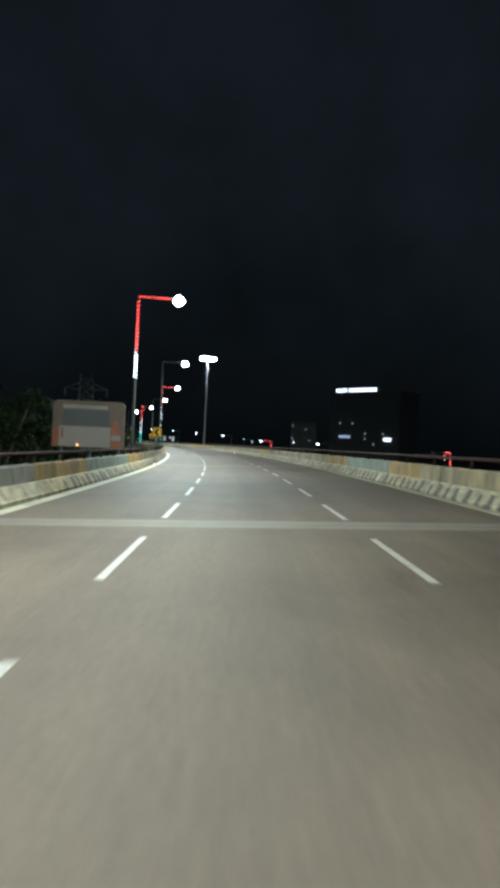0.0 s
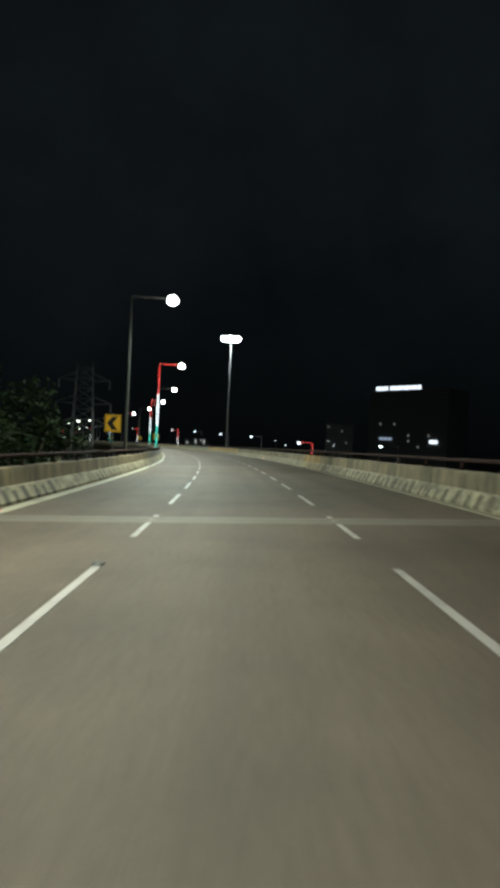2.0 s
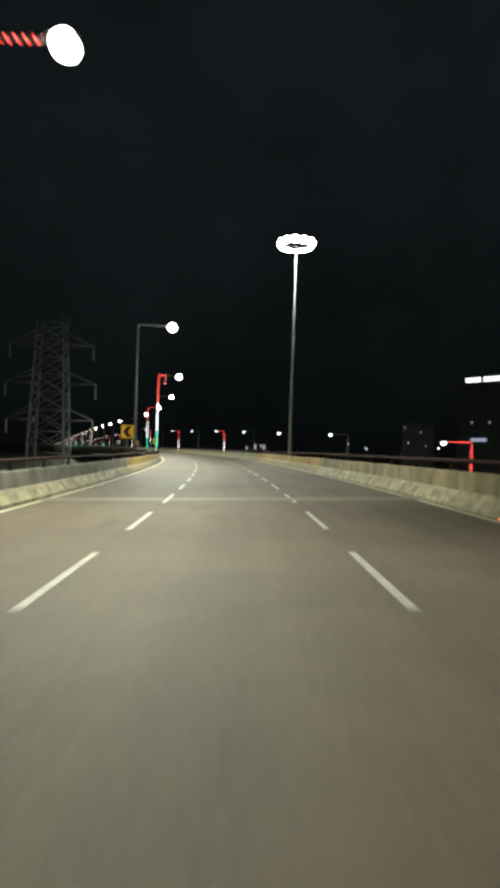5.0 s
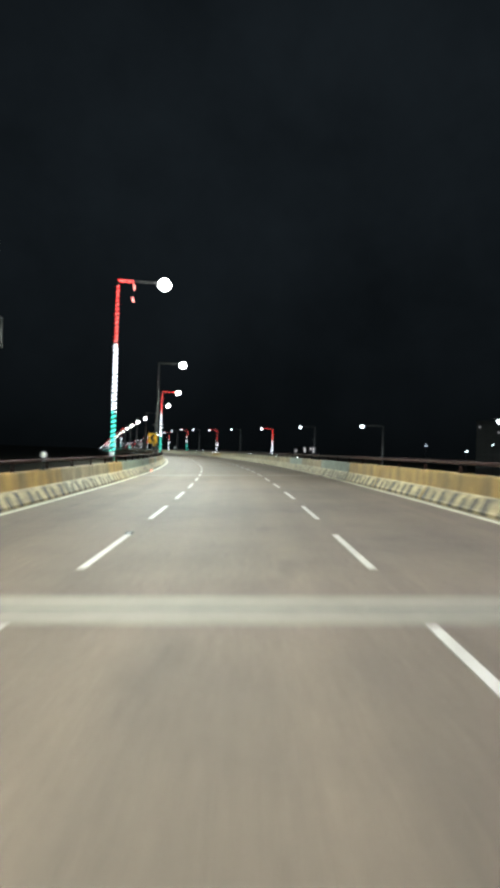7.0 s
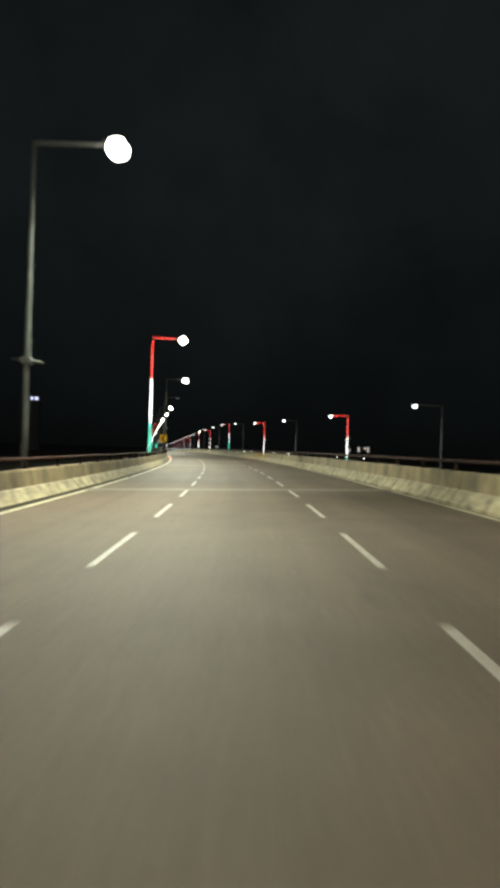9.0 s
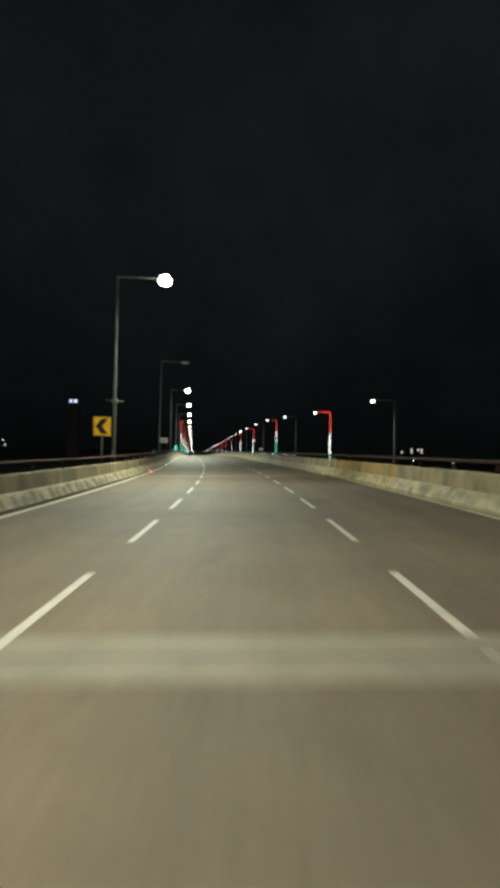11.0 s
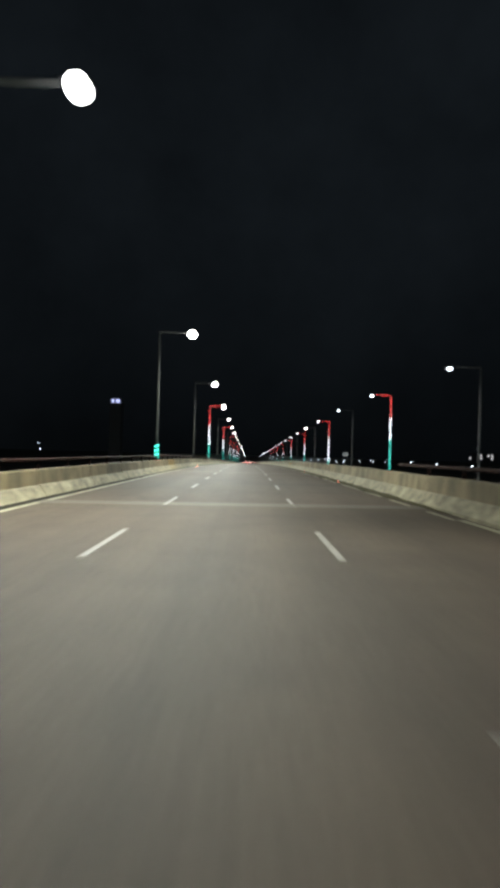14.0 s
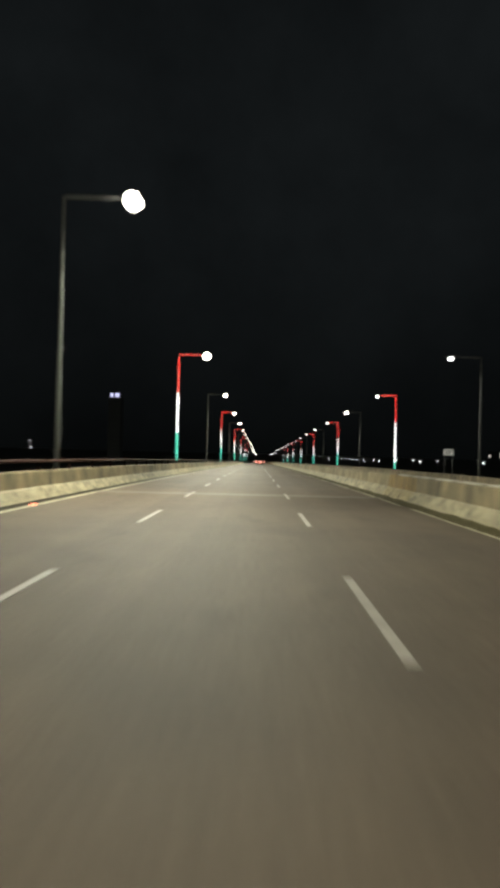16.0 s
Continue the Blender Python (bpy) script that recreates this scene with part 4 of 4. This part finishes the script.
# ---------------------------------------------------------------- buildings far off
def office(name, label, m, width, depth, height, cols, rows, lit, lamp=WINDOW_GLOW, pane=(0.14, 0.34)):
    """Front along x at y = 0, facing -y, with recessed windows between the slab edges."""
    ob = thing(name, label, "building", "distant buildings", m=m)
    part("wall", a_box(0, width, 0.3, depth, 0, height), FACADE, ob)
    part("roof", a_box(-0.3, width + 0.3, 0.0, depth + 0.3, height, height + 0.9), FACADE, ob)
    w, h = width / cols, (height - 4) / rows
    dark = mesh("window", a_box(-w * 0.40, w * 0.40, 0.16, 0.29, 0, h * 0.66), DARK_GLASS)
    glow = mesh("window", a_box(-w * pane[0], w * pane[0], 0.16, 0.29, 0, h * pane[1]), lamp)
    for r in range(rows):
        part("slab", a_box(0, width, 0.0, 0.295, 3.4 + r * h + h * 0.75, 3.4 + r * h + h * 0.98), FACADE, ob)
        for c in range(cols):
            part("window", glow if (c, r) in lit else dark, None, ob, "lit window" if (c, r) in lit else "", m=pose((c + 0.5) * w, 0, 3.6 + r * h))
    return ob


def lit_sign(name, label, m, words, height, mat):
    """A row of lit letters too far to read: plain bars."""
    ob = thing(name, label, "lit sign", m=m)
    part("sign_frame", a_box(words[0][0], words[-1][1], 0.12, 0.30, height * 0.35, height * 0.6), DARK_METAL, ob)
    for a, b in words:
        n = max(1, round((b - a) / (height * 0.95)))
        for k in range(n):
            x0, x1 = a + (b - a) * k / n, a + (b - a) * (k + 1) / n
            part("letter_bar", a_box(x0 + 0.12 * (x1 - x0), x1 - (0.18 if k % 2 else 0.06) * (x1 - x0), -0.1, 0.11, 0 if k % 3 else 0.08 * height, height), mat, ob, "glowing letter-sized bar")
    return ob


office_at = pose(58.0, 408.2, GROUND, 0, 0, -44)
office("office_building", "dark office block with a lit rooftop sign, almost all windows unlit", office_at, 53.0, 24.0, 47.0, 16, 13, {(2, 7), (5, 7), (8, 4), (8, 5), (10, 3), (12, 5)})
lit_sign("rooftop_sign", "long white lit rooftop sign of letters too far to read", office_at @ pose(3.9, 0.4, 47.88), [(0.0, 9.0), (10.0, 31.4)], 2.4, SIGN_GLOW)
lit_sign("facade_sign", "small dim bluish lit sign on the office front", office_at @ pose(8.2, -0.35, 17.6), [(0.0, 9.0)], 1.6, SIGN_GLOW_DIM)
lit_sign("facade_sign", "small white lit sign on the office front", office_at @ pose(42.3, -0.35, 16.2), [(0.0, 5.2)], 2.0, SIGN_GLOW)
office("apartment_tower", "dark apartment tower with a few dim lit windows", pose(37.5, 480.0, GROUND, 0, 0, -8), 20.0, 18.0, 30.0, 6, 9, {(0, 8), (3, 7), (4, 4)})
far_at = pose(-505.0, 783.0, GROUND, 0, 0, 27)
office("office_tower", "dark distant tower with a small bluish lit sign", far_at @ pose(7.5, 0, 0), 12.0, 14.0, 59.4, 4, 14, set())
lit_sign("tower_sign", "small bluish lit sign high on a far tower", far_at @ pose(9.0, -0.4, 60.0), [(0.0, 3.6), (4.4, 9.6)], 4.0, SIGN_GLOW_BLUE)
office("apartment_tower", "dark apartment tower with a few dim lit windows", pose(-298.0, 2080.0, GROUND, 0, 0, 0), 76.0, 30.0, 27.0, 8, 3, {(0, 1), (3, 2), (3, 1), (5, 2), (6, 1), (6, 2)}, WINDOW_BRIGHT, (0.22, 0.7))


# ---------------------------------------------------------------- lamps on other roads, far off
def yard_lamp(m, height, size=0.15):
    ob = thing("yard_lamp", "small bright lamp on a thin post off the flyover", "lamp", "distant lamps", m=m)
    bm = bmesh.new()
    tube(bm, [(0, 0, 0), (0, 0, height)], [0.10, 0.05], 6)
    part("post", bm, DARK_METAL, ob)
    bm = bmesh.new()
    bmesh.ops.create_uvsphere(bm, u_segments=10, v_segments=6, radius=size, matrix=Matrix.Translation((0, 0, height + 0.05)) @ Matrix.Diagonal((1, 1, 0.7, 1)))
    part("globe", bm, LENS_COOL, ob, "glowing lamp globe")
    return ob


for x, y, z in ((0.2, 315.3, 4.6), (30.0, 377.3, 6.8), (18.4, 219.2, 2.9), (3.5, 243.3, 2.4), (-88.3, 427.3, -0.5), (-77.0, 411.4, -0.2), (-100.0, 446.0, -0.4), (-60.0, 388.0, -0.8),
                (-112.0, 470.0, -0.3), (-128.0, 500.0, -0.3), (-142.0, 530.0, -0.4), (-48.0, 372.0, -1.0)):
    yard_lamp(pose(x, y, GROUND - 0.5), z - GROUND + 0.5)
for x, y, z in ((-519.0, 708.0, 6.2), (-503.0, 695.0, 0.8)):
    yard_lamp(pose(x, y, GROUND - 0.5), z - GROUND + 0.5, 0.42)


# a low row of lamps on the ground road beyond the opposite carriageway
rng = random.Random(12)
level = on_road(343.0, 0.0, 1.4).z
for k in range(16):
    s = 525.0 + 22.0 * k + rng.uniform(-7, 7)
    p = on_road(s, 46.0 + rng.uniform(-5, 9))
    z = level - 1.9 - 0.005 * (s - 525.0) + rng.uniform(-0.4, 0.4)
    yard_lamp(pose(p.x, p.y, GROUND - 0.5), z - GROUND + 0.5)


# ---------------------------------------------------------------- vehicles far ahead
def far_car(m, lamp, glow):
    words = "glowing red tail lamp" if lamp == "tail_lamp" else "glaring white headlamp"
    ob = thing("car", "distant dark car with " + words + "s", "car", "far traffic", m=m)
    bm = bmesh.new()
    box(bm, -0.85, 0.85, -2.0, 2.0, 0.30, 0.90, 0.12)
    box(bm, -0.72, 0.72, -1.6, 0.9, 0.88, 1.48, 0.18)
    part("body", bm, DARK_METAL, ob)
    for x in (-0.78, 0.78):
        for y in (-1.3, 1.3):
            bm = bmesh.new()
            tube(bm, [(x - 0.1, y, 0.32), (x + 0.1, y, 0.32)], 0.32, 14)
            part("wheel", bm, RUBBER, ob)
        part(lamp, a_box(x - 0.22, x + 0.12, -2.03, -1.95, 0.66, 0.86, bevel=0.01), glow, ob, words)
    return ob


for s, lat in ((655, 0.4), (720, 3.4), (770, -0.3), (840, 3.2), (930, -3.3)):
    far_car(road_pose(s, lat, 0.0), "tail_lamp", FAR_RED)
for s, lat in ((610, 10.2), (700, 13.4), (745, 10.0), (830, 13.6)):
    far_car(road_pose(s, lat, other_up(s)), "headlamp", FAR_WHITE)


# ---------------------------------------------------------------- trees below the flyover
def tree_meshes(seed, height, spread):
    rng = random.Random(seed)
    trunk = bmesh.new()
    top = height * 0.55
    tube(trunk, [(0, 0, 0), (0.1, 0.05, height * 0.2), (-0.05, 0.1, height * 0.4), (0.1, 0.0, top)], [0.26, 0.2, 0.16, 0.1], 8)
    tips = []
    for k in range(9):
        a, z = 2 * math.pi * k / 9 + rng.uniform(-0.3, 0.3), height * rng.uniform(0.32, 0.6)
        r = spread * rng.uniform(0.45, 0.85)
        tip = Vector((r * math.cos(a), r * math.sin(a), z + height * rng.uniform(0.12, 0.32)))
        tube(trunk, [(0, 0, z * 0.85), tip * 0.5 + Vector((0, 0, z * 0.45)), tip], [0.09, 0.06, 0.025], 5)
        tips.append(tip)
    tips += [Vector((rng.uniform(-0.4, 0.4) * spread, rng.uniform(-0.4, 0.4) * spread, height * rng.uniform(0.7, 0.95))) for _ in range(8)]
    crown = bmesh.new()
    for tip in tips:
        size = spread * rng.uniform(0.22, 0.42)
        for _ in range(130):
            d = Vector((rng.gauss(0, 1), rng.gauss(0, 1), rng.gauss(0, 0.75)))
            p = tip + d.normalized() * size * rng.uniform(0.35, 1.0)
            a = Vector((rng.uniform(-1, 1), rng.uniform(-1, 1), rng.uniform(-0.6, 0.6))).normalized() * rng.uniform(0.12, 0.24)
            b = a.cross(Vector((rng.uniform(-1, 1), rng.uniform(-1, 1), rng.uniform(-1, 1)))).normalized() * rng.uniform(0.05, 0.10)
            crown.faces.new([crown.verts.new(p + q) for q in (-a, b * 0.9, a, -b)])
    return mesh("trunk", trunk, BARK), mesh("crown", crown, LEAF)


TREES = [tree_meshes(3, 11.5, 3.4), tree_meshes(8, 10.2, 3.9), tree_meshes(15, 12.4, 3.1)]
rng = random.Random(5)
for s, lat in ((43, -10.8), (49, -10.5), (55, -10.8), (30, -14), (34, -20), (37, -12), (41, -16.5), (45, -12.5), (49, -19), (52, -14), (56, -22), (59, -13), (63, -17.5), (47, -26), (66, -24), (71, -15.5), (78, -21)):
    trunk, crown = TREES[rng.randrange(3)]
    p = on_road(s, lat)
    ob = thing("tree", "dark leafy tree rising past the flyover's parapet", "tree", "trees below the flyover", m=pose(p.x, p.y, GROUND - 0.5, 0, 0, rng.uniform(0, 360)) @ Matrix.Diagonal((1.1, 1.1, 1.12 if s < 57 else 0.92, 1)))
    part("trunk", trunk, None, ob)
    part("crown", crown, None, ob, "dark green leaves")

# piers under the deck
for s in JOINTS[:14]:
    ob = thing("pier", "grey concrete pier under the flyover deck", "pier", "piers of the flyover", "structure", m=road_pose(s, 0.0, 0))
    part("pier_head", a_box(-3.2, 3.4, -1.0, 1.0, -3.2, -2.1, bevel=0.1), CONCRETE, ob)
    part("shaft", a_box(-1.3, 1.3, -0.8, 0.8, GROUND - 1.2, -3.15, bevel=0.15), CONCRETE, ob)
